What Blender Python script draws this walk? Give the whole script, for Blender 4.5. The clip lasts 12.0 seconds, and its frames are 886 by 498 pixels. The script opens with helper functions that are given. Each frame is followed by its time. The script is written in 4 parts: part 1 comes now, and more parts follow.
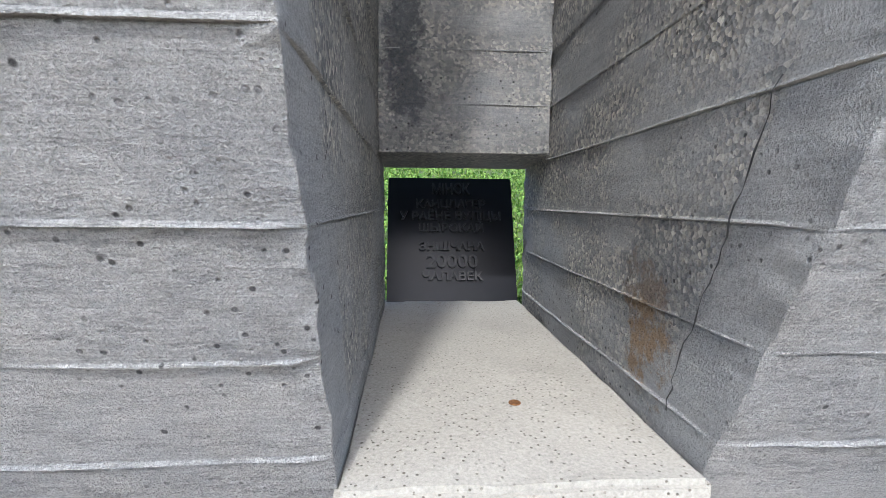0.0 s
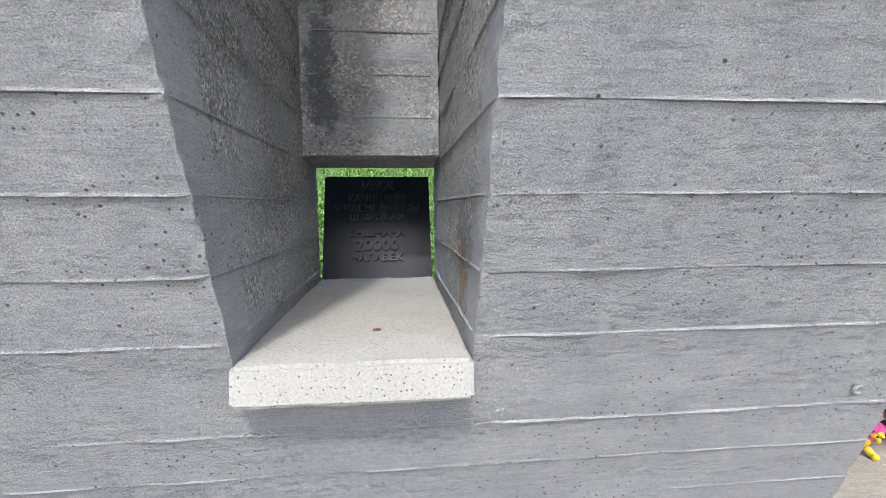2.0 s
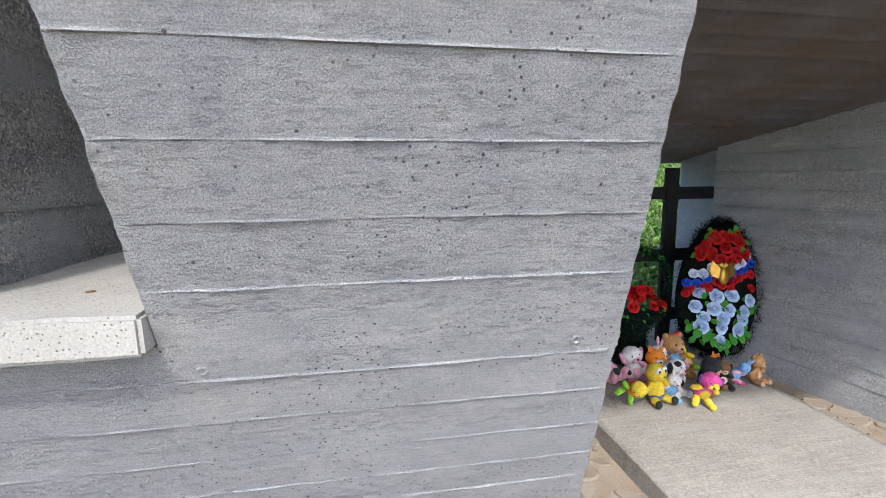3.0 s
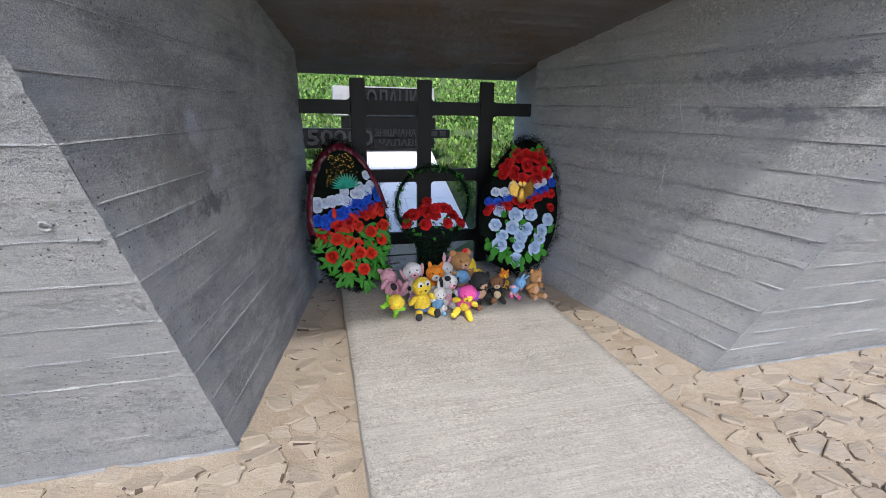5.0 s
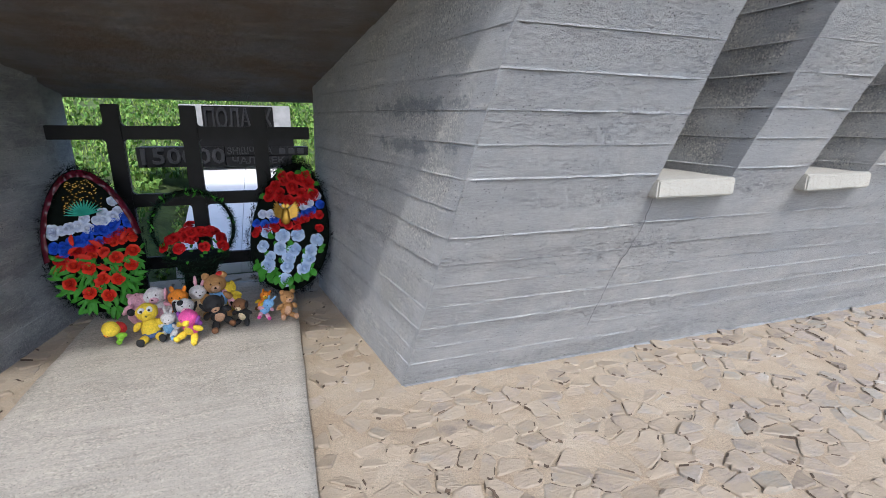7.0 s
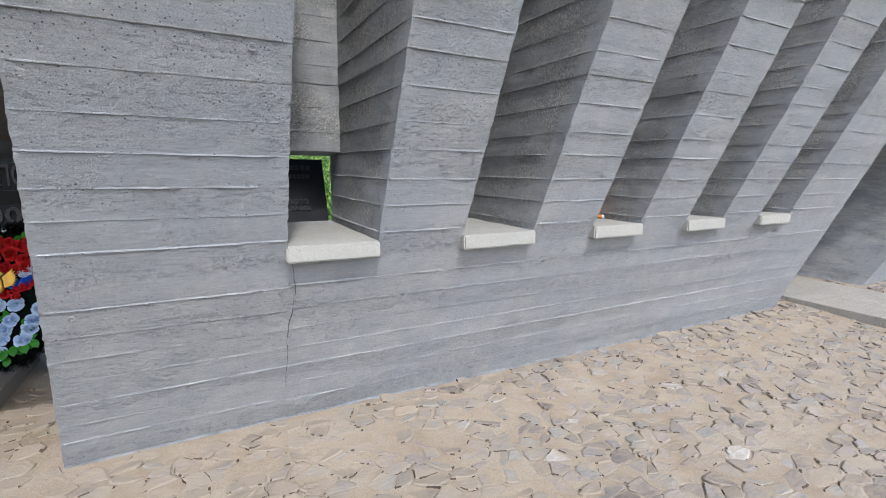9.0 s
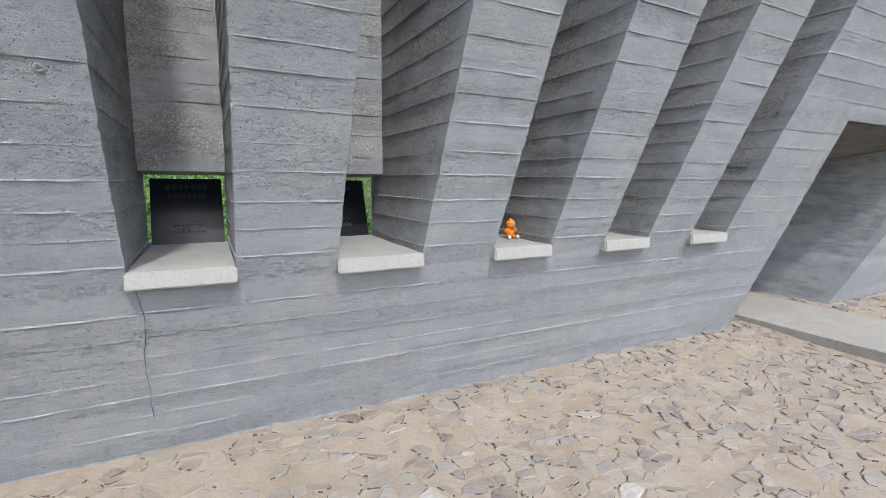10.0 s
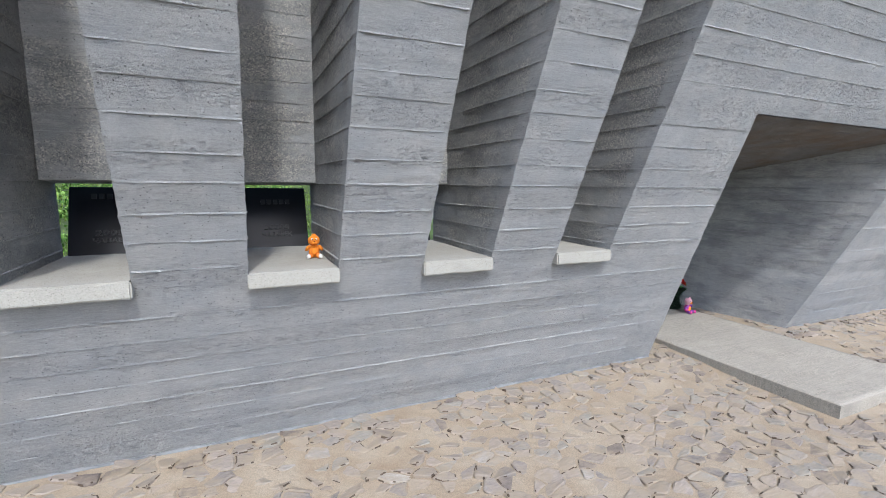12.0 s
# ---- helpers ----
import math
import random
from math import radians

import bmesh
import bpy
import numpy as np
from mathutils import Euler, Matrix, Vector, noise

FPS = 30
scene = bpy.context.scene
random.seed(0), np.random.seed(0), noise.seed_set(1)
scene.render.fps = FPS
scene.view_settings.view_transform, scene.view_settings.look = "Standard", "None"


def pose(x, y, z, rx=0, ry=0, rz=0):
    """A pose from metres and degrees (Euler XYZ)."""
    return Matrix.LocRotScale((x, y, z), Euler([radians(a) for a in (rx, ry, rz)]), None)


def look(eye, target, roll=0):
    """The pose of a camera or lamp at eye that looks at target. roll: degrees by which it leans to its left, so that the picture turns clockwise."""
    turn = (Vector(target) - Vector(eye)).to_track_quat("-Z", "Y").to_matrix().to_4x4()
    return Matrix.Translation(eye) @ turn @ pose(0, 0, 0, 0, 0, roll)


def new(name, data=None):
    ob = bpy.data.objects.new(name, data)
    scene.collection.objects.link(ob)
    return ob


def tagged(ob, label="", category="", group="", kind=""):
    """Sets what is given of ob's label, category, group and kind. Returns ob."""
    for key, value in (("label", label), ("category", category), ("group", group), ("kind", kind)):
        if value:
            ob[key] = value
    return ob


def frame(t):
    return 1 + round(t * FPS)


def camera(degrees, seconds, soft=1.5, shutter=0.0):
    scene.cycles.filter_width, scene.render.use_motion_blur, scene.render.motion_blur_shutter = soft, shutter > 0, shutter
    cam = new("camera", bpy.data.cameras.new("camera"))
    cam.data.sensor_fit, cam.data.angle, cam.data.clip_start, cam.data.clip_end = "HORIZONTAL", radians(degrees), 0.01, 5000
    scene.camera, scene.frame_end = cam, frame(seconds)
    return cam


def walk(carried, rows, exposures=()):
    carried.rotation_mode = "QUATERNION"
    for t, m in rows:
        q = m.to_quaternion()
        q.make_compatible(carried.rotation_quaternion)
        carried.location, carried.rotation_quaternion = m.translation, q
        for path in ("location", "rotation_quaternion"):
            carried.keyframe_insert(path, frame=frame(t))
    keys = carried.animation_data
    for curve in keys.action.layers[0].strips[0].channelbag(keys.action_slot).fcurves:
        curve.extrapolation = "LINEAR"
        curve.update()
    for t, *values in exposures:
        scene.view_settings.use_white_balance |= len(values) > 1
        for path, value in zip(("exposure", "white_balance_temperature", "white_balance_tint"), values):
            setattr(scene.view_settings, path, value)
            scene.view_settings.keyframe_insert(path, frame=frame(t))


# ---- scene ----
cam = camera(88.4, 12.0, soft=0.8)
PATH = [
    (0, (0.323, 0.141, 1.514), (0.461, 2.126, 1.31), 0.4),
    (0.5, (0.331, 0.131, 1.508), (0.477, 2.117, 1.316), 0.3),
    (1, (0.356, 0.082, 1.499), (0.51, 2.067, 1.311), 0.2),
    (1.5, (0.426, -0.059, 1.497), (0.595, 1.925, 1.313), -0.0),
    (2, (0.557, -0.224, 1.475), (0.752, 1.757, 1.283), -0.4),
    (2.5, (0.815, -0.293, 1.403), (1.061, 1.678, 1.175), -0.6),
    (3, (1.144, -0.29, 1.425), (1.481, 1.658, 1.122), -0.5),
    (3.5, (1.434, -0.328, 1.377), (1.868, 1.577, 0.95), 0.0),
    (3.7, (1.541, -0.339, 1.371), (2.007, 1.545, 0.887), 0.4),
    (5.3, (2.452, -0.506, 1.285), (2.963, 1.332, 0.686), 0.9),
    (5.5, (2.574, -0.531, 1.303), (3.091, 1.302, 0.691), 0.7),
    (6, (2.931, -0.625, 1.358), (3.46, 1.204, 0.744), 0.8),
    (6.5, (3.301, -0.794, 1.389), (3.872, 1.031, 0.802), 0.7),
    (7, (3.664, -0.971, 1.422), (4.308, 0.842, 0.876), 0.8),
    (7.5, (4.034, -1.121, 1.453), (4.783, 0.665, 0.954), 0.8),
    (7.7, (4.167, -1.179, 1.458), (4.963, 0.593, 0.982), 0.9),
    (9.3, (5.161, -1.695, 1.602), (6.084, 0.049, 1.273), 0.6),
    (9.5, (5.31, -1.754, 1.628), (6.231, -0.008, 1.311), 0.6),
    (10, (5.668, -1.824, 1.606), (6.573, -0.064, 1.311), 0.6),
    (10.5, (6.062, -1.842, 1.635), (6.944, -0.07, 1.351), 0.6),
    (11, (6.491, -1.918, 1.638), (7.359, -0.138, 1.359), 0.5),
    (11.5, (6.896, -1.916, 1.622), (7.745, -0.127, 1.34), 0.5),
    (12, (7.294, -1.898, 1.648), (8.122, -0.1, 1.366), 0.6),
]
walk(cam, [(t, look(eye, target, roll)) for t, eye, target, roll in PATH], exposures=[(0, 1.57, 6050, 9), (3.7, 1.46, 6050, 10), (5.5, 1.31, 6050, 10), (9.5, 1.14, 5930, 8), (12, 1.15, 5930, 8)])

# ---- world, sun ----
world = bpy.data.worlds.new("sky")
scene.world = world
world.use_nodes = True
wn = world.node_tree
sky = wn.nodes.new("ShaderNodeTexSky")
sky.sky_type = "NISHITA"
sky.sun_disc = False
sky.sun_elevation = radians(50)
sky.sun_rotation = radians(187)
sky.air_density, sky.dust_density, sky.ozone_density = 1.0, 2.5, 1.0
bg = wn.nodes["Background"]
bg.inputs["Strength"].default_value = 0.15
wn.links.new(sky.outputs["Color"], bg.inputs["Color"])
sun_data = bpy.data.lights.new("sun", "SUN")
sun_data.energy, sun_data.angle, sun_data.color = 1.3, radians(2.5), (1.0, 0.95, 0.88)
sun = new("sun", sun_data)
sun.matrix_world = look((-0.5, -4.0, 4.8), (0.0, 0.0, 0.0))


# ---- materials ----
def material(name, rough=0.8, metal=0.0):
    m = bpy.data.materials.new(name)
    m.use_nodes = True
    b = m.node_tree.nodes["Principled BSDF"]
    b.inputs["Roughness"].default_value = rough
    b.inputs["Metallic"].default_value = metal
    return m, m.node_tree, b


def nd(t, kind, **kw):
    n = t.nodes.new(kind)
    for k, v in kw.items():
        n.inputs[k].default_value = v
    return n


def coords(t, scale=(1, 1, 1)):
    c = t.nodes.new("ShaderNodeTexCoord")
    g = t.nodes.new("ShaderNodeNewGeometry")
    mp = t.nodes.new("ShaderNodeMapping")
    mp.inputs["Scale"].default_value = scale
    t.links.new(g.outputs["Position"], mp.inputs["Vector"])
    return mp.outputs["Vector"]


def noise_tex(t, vec, scale, detail=4.0, rough=0.55):
    n = nd(t, "ShaderNodeTexNoise", Scale=scale, Detail=detail, Roughness=rough)
    t.links.new(vec, n.inputs["Vector"])
    return n.outputs["Fac"]


def ramp(t, fac, stops):
    r = t.nodes.new("ShaderNodeValToRGB")
    e = r.color_ramp.elements
    while len(e) < len(stops):
        e.new(0.5)
    for k, (p, c) in enumerate(stops):
        e[k].position = p
        e[k].color = (*c, 1) if len(c) == 3 else c
    t.links.new(fac, r.inputs["Fac"])
    return r.outputs["Color"]


def mix(t, fac, a, b, mode="MIX"):
    n = t.nodes.new("ShaderNodeMix")
    n.data_type = "RGBA"
    n.blend_type = mode
    for sock, val in ((n.inputs["Factor"], fac), (n.inputs["A"], a), (n.inputs["B"], b)):
        if isinstance(val, (int, float)):
            sock.default_value = val
        elif isinstance(val, tuple):
            sock.default_value = (*val, 1)
        else:
            t.links.new(val, sock)
    return n.outputs["Result"]


def bump(t, b, height, strength=0.5, dist=0.005, chain=None):
    n = nd(t, "ShaderNodeBump", Strength=strength, Distance=dist)
    t.links.new(height, n.inputs["Height"])
    if chain is not None:
        t.links.new(chain, n.inputs["Normal"])
    t.links.new(n.outputs["Normal"], b.inputs["Normal"])
    return n.outputs["Normal"]


def plain(name, color, rough=0.7, vary=0.25, scale=30.0, metal=0.0, relief=0.3, dist=0.002):
    m, t, b = material(name, rough, metal)
    v = coords(t)
    f = noise_tex(t, v, scale)
    lo = tuple(c * (1 - vary) for c in color)
    hi = tuple(min(1, c * (1 + vary)) for c in color)
    t.links.new(ramp(t, f, [(0.3, lo), (0.7, hi)]), b.inputs["Base Color"])
    bump(t, b, noise_tex(t, v, scale * 4), relief, dist)
    return m



FACE0, LEANK = 1.217, 0.442


def spot(t, v, centre, radii):
    """1 inside an uneven patch round a place, 0 outside."""
    mp = t.nodes.new("ShaderNodeMapping")
    mp.vector_type = "TEXTURE"
    mp.inputs["Location"].default_value = centre
    mp.inputs["Scale"].default_value = radii
    t.links.new(v, mp.inputs["Vector"])
    ln = t.nodes.new("ShaderNodeVectorMath")
    ln.operation = "LENGTH"
    t.links.new(mp.outputs["Vector"], ln.inputs[0])
    ad = t.nodes.new("ShaderNodeMath")
    ad.operation = "MULTIPLY_ADD"
    ad.inputs[1].default_value = 3.0
    t.links.new(noise_tex(t, v, 11.0, 9, 0.78), ad.inputs[0])
    t.links.new(ln.outputs["Value"], ad.inputs[2])
    return spread(t, ad.outputs[0], 1.85, 2.15)


def spread(t, fac, lo, hi):
    """1 below lo, 0 above hi."""
    mr = nd(t, "ShaderNodeMapRange")
    for key, val in (("From Min", lo), ("From Max", hi), ("To Min", 1.0), ("To Max", 0.0)):
        mr.inputs[key].default_value = val
    t.links.new(fac, mr.inputs["Value"])
    return mr.outputs["Result"]


def concrete(name, tone, grime=0.0, scuff=0.0, grain=(0.8, 0.8, 19.0), warm=0.0, strip=False, rough_up=0.0, aggr=0.0, spots=(), flakes=0.0):
    """Board-marked concrete: wood grain along the boards, open pits, sandy grit, grime and pale scuffs."""
    m, t, b = material(name, 0.9)
    v = coords(t)
    big = noise_tex(t, v, 0.9, 5, 0.62)
    mid = noise_tex(t, v, 6.0, 6, 0.65)
    grit = noise_tex(t, v, 290.0, 3, 0.75)
    coarse = noise_tex(t, v, 62.0, 4, 0.7)
    wood = noise_tex(t, coords(t, grain), 8.0, 7, 0.7)
    fibre = noise_tex(t, coords(t, tuple(c * 2.6 for c in grain)), 11.0, 5, 0.7)
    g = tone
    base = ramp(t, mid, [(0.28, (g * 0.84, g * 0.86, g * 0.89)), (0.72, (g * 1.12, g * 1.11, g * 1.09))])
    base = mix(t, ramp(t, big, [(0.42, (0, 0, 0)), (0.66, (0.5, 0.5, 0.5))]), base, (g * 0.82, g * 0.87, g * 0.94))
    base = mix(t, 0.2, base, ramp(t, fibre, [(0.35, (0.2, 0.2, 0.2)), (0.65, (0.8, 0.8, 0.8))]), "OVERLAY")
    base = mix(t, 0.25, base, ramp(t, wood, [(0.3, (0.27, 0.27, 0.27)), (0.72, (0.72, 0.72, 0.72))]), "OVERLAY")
    base = mix(t, 0.45, base, ramp(t, grit, [(0.33, (0.2, 0.2, 0.2)), (0.67, (0.8, 0.8, 0.8))]), "OVERLAY")
    base = mix(t, 0.1, base, ramp(t, coarse, [(0.32, (0.25, 0.25, 0.25)), (0.68, (0.75, 0.75, 0.75))]), "OVERLAY")
    pebble = None
    if aggr > 0:
        vp = nd(t, "ShaderNodeTexVoronoi", Scale=135.0, Randomness=1.0)
        t.links.new(v, vp.inputs["Vector"])
        sep = t.nodes.new("ShaderNodeSeparateColor")
        t.links.new(vp.outputs["Color"], sep.inputs["Color"])
        pebble = vp.outputs["Distance"]
        stones = ramp(t, sep.outputs["Red"], [(0.0, (g * 0.45, g * 0.46, g * 0.48)), (0.45, (g * 0.85, g * 0.84, g * 0.82)), (0.8, (g * 1.15, g * 1.1, g * 1.0)), (1.0, (g * 1.7, g * 1.65, g * 1.5))])
        where = ramp(t, noise_tex(t, coords(t, (1.0, 1.0, 1.8)), 2.6, 6, 0.65), [(0.40, (0, 0, 0)), (0.56, (aggr, aggr, aggr))])
    keep = None
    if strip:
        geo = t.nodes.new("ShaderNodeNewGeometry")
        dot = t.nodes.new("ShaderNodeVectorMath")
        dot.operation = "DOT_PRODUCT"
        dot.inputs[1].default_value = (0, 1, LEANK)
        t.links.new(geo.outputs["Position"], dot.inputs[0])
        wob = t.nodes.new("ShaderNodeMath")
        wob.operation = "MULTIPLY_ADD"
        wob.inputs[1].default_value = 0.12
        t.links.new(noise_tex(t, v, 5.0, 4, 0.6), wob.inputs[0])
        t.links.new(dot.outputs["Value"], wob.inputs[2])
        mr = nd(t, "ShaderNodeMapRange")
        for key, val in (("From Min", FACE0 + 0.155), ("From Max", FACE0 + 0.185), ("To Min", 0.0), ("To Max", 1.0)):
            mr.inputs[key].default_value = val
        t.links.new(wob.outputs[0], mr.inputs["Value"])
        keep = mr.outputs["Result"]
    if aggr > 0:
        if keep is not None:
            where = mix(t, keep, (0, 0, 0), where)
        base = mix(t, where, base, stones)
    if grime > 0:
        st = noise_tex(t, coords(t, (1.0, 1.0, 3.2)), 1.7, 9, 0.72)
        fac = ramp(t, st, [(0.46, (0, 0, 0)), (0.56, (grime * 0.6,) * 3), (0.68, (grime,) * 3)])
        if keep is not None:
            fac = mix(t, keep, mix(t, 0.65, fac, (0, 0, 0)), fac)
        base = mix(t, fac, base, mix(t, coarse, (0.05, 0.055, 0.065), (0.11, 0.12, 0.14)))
    if scuff > 0:
        lt = noise_tex(t, coords(t, (1.0, 1.0, 6.0)), 3.0, 9, 0.75)
        base = mix(t, ramp(t, lt, [(0.57, (0, 0, 0)), (0.62, (scuff, scuff, scuff))]), base, (g * 1.5, g * 1.47, g * 1.4))
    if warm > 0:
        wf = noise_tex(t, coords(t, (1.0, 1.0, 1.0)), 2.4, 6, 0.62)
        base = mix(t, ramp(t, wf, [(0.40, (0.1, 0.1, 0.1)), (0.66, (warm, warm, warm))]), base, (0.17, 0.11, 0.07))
    for centre, radii, colour, amount in spots:
        f = spot(t, v, centre, radii)
        amt = t.nodes.new("ShaderNodeMath")
        amt.operation = "MULTIPLY"
        amt.inputs[1].default_value = amount
        t.links.new(f, amt.inputs[0])
        shade = mix(t, 0.7, colour, ramp(t, grit, [(0.3, (0.2, 0.2, 0.2)), (0.7, (0.8, 0.8, 0.8))]), "OVERLAY")
        base = mix(t, amt.outputs[0], base, shade)
    pit = nd(t, "ShaderNodeTexVoronoi", Scale=19.0, Randomness=1.0)
    t.links.new(v, pit.inputs["Vector"])
    pit2 = nd(t, "ShaderNodeTexVoronoi", Scale=47.0, Randomness=1.0)
    t.links.new(v, pit2.inputs["Vector"])
    ragged = t.nodes.new("ShaderNodeMath")
    ragged.operation = "MULTIPLY_ADD"
    ragged.inputs[1].default_value = 0.16
    t.links.new(coarse, ragged.inputs[0])
    t.links.new(pit.outputs["Distance"], ragged.inputs[2])
    hole = ramp(t, ragged.outputs[0], [(0.115, (0, 0, 0)), (0.15, (1, 1, 1))])
    patch = ramp(t, noise_tex(t, coords(t, (1.0, 1.0, 3.0)), 1.5, 3, 0.5), [(0.44, (0, 0, 0)), (0.54, (1, 1, 1))])
    small = mix(t, patch, ramp(t, pit2.outputs["Distance"], [(0.10, (0, 0, 0)), (0.17, (1, 1, 1))]), (1, 1, 1))
    hole = mix(t, 1.0, hole, small, "MULTIPLY")
    base = mix(t, 1.0, base, mix(t, hole, (0.22, 0.22, 0.23), (1, 1, 1)), "MULTIPLY")
    each = ramp(t, noise_tex(t, coords(t, (0.22, 0.22, 5.5)), 1.3, 2, 0.5), [(0.40, (0.12, 0.12, 0.12)), (0.60, (1, 1, 1))])
    if flakes > 0:
        fl = ramp(t, noise_tex(t, coords(t, (1.0, 1.0, 3.6)), 24.0, 8, 0.66), [(0.40, (0, 0, 0)), (0.45, (1, 1, 1))])
        base = mix(t, 1.0, base, mix(t, mix(t, each, (1, 1, 1), fl), (0.80, 0.80, 0.81), (1, 1, 1)), "MULTIPLY")
    t.links.new(base, b.inputs["Base Color"])
    n = bump(t, b, mix(t, each, (0.5, 0.5, 0.5), wood), 0.75, 0.006 + rough_up)
    n = bump(t, b, fibre, 0.9, 0.007, n)
    n = bump(t, b, mix(t, each, (0.5, 0.5, 0.5), coarse), 1.0, 0.012 + rough_up, n)
    n = bump(t, b, grit, 1.0, 0.007, n)
    if pebble is not None:
        n = bump(t, b, mix(t, where, (0.5, 0.5, 0.5), pebble), 0.8, 0.006, n)
    if flakes > 0:
        n = bump(t, b, mix(t, each, (1, 1, 1), fl), 0.9, flakes, n)
    bump(t, b, hole, 0.9, 0.006, n)
    return m


def speckled(name, color, speck, amount, rough=0.9, lines=0.0, grains=0.0):
    """Worn concrete with dark grit and open pores; lines: broom marks."""
    m, t, b = material(name, rough)
    v = coords(t)
    c = color
    base = ramp(t, noise_tex(t, v, 3.2, 6, 0.62), [(0.3, tuple(x * 0.86 for x in c)), (0.7, tuple(min(1, x * 1.08) for x in c))])
    fine = noise_tex(t, v, 180.0, 3, 0.7)
    base = mix(t, 0.4, base, ramp(t, fine, [(0.3, (0.25, 0.25, 0.25)), (0.7, (0.75, 0.75, 0.75))]), "OVERLAY")
    vor = nd(t, "ShaderNodeTexVoronoi", Scale=95.0, Randomness=1.0)
    t.links.new(v, vor.inputs["Vector"])
    pores = ramp(t, vor.outputs["Distance"], [(0.13, (0, 0, 0)), (0.22, (1, 1, 1))])
    zone = ramp(t, noise_tex(t, v, 9.0, 4, 0.6), [(0.5 - amount * 0.2, (1, 1, 1)), (0.62 - amount * 0.2, (0, 0, 0))])
    pores = mix(t, zone, pores, (1, 1, 1))
    base = mix(t, pores, speck, base)
    if grains:
        vg = nd(t, "ShaderNodeTexVoronoi", Scale=120.0, Randomness=1.0)
        t.links.new(v, vg.inputs["Vector"])
        sep = t.nodes.new("ShaderNodeSeparateColor")
        t.links.new(vg.outputs["Color"], sep.inputs["Color"])
        worn = ramp(t, noise_tex(t, coords(t, (0.6, 2.2, 1.0)), 4.0, 6, 0.7), [(0.40, (grains * 0.25,) * 3), (0.58, (grains,) * 3)])
        base = mix(t, worn, base, mix(t, 1.0, base, ramp(t, sep.outputs["Red"], [(0.0, (0.42, 0.40, 0.39)), (0.3, (0.8, 0.8, 0.8)), (0.7, (1.0, 0.98, 0.94)), (1.0, (1.45, 1.42, 1.36))]), "MULTIPLY"))
    st = noise_tex(t, v, 1.6, 6, 0.65)
    base = mix(t, ramp(t, st, [(0.5, (0, 0, 0)), (0.72, (0.35, 0.35, 0.35))]), base, tuple(x * 0.62 for x in c))
    n = None
    if lines:
        ln = noise_tex(t, coords(t, (0.8, 11.0, 1.0)), 4.0, 7, 0.7)
        base = mix(t, lines, base, ramp(t, ln, [(0.32, (0.22, 0.22, 0.22)), (0.68, (0.78, 0.78, 0.78))]), "OVERLAY")
        n = bump(t, b, ln, 0.6, 0.008)
    t.links.new(base, b.inputs["Base Color"])
    n = bump(t, b, fine, 0.5, 0.003, n)
    bump(t, b, pores, 0.7, 0.004, n)
    return m


def stone_mat(name, by_object):
    """Flagstones: greys, tans and a few dark or greenish ones, half covered with sandy mortar."""
    m, t, b = material(name, 0.85)
    v = coords(t)
    if by_object:
        rn = t.nodes.new("ShaderNodeObjectInfo").outputs["Random"]
    else:
        rn = t.nodes.new("ShaderNodeNewGeometry").outputs["Random Per Island"]
    base = ramp(t, rn, [(0.0, (0.33, 0.28, 0.24)), (0.2, (0.24, 0.21, 0.19)), (0.4, (0.32, 0.265, 0.21)), (0.6, (0.22, 0.195, 0.18)), (0.75, (0.28, 0.265, 0.235)), (0.90, (0.25, 0.21, 0.175)), (0.96, (0.15, 0.125, 0.115)), (1.0, (0.43, 0.40, 0.36))])
    lay = noise_tex(t, coords(t, (5.0, 16.0, 6.0)), 4.0, 6, 0.7)
    base = mix(t, 0.5, base, ramp(t, lay, [(0.3, (0.25, 0.25, 0.25)), (0.7, (0.72, 0.72, 0.72))]), "OVERLAY")
    cover = noise_tex(t, v, 7.0, 6, 0.68)
    # the sand lies deeper by the recess and thins out along the wall
    sp = t.nodes.new("ShaderNodeSeparateXYZ")
    t.links.new(v, sp.inputs["Vector"])
    drift = t.nodes.new("ShaderNodeMath")
    drift.operation = "MULTIPLY_ADD"
    drift.inputs[1].default_value = 0.18
    t.links.new(spread(t, sp.outputs["X"], 3.5, 6.5), drift.inputs[0])
    t.links.new(cover, drift.inputs[2])
    base = mix(t, ramp(t, drift.outputs[0], [(0.42, (0, 0, 0)), (0.62, (0.85, 0.85, 0.85))]), base, (0.31, 0.255, 0.19))
    t.links.new(base, b.inputs["Base Color"])
    n = bump(t, b, lay, 0.7, 0.012)
    bump(t, b, noise_tex(t, v, 70.0, 4, 0.7), 0.6, 0.006, n)
    return m


def sand_mat():
    m, t, b = material("sandy_mortar", 0.95)
    v = coords(t)
    base = ramp(t, noise_tex(t, v, 2.6, 6, 0.65), [(0.3, (0.26, 0.20, 0.14)), (0.5, (0.315, 0.257, 0.19)), (0.72, (0.355, 0.305, 0.24))])
    fine = noise_tex(t, v, 150.0, 4, 0.7)
    base = mix(t, 0.5, base, ramp(t, fine, [(0.3, (0.25, 0.25, 0.25)), (0.7, (0.75, 0.75, 0.75))]), "OVERLAY")
    t.links.new(base, b.inputs["Base Color"])
    n = bump(t, b, noise_tex(t, v, 18.0, 5, 0.7), 0.7, 0.02)
    bump(t, b, fine, 0.5, 0.004, n)
    return m


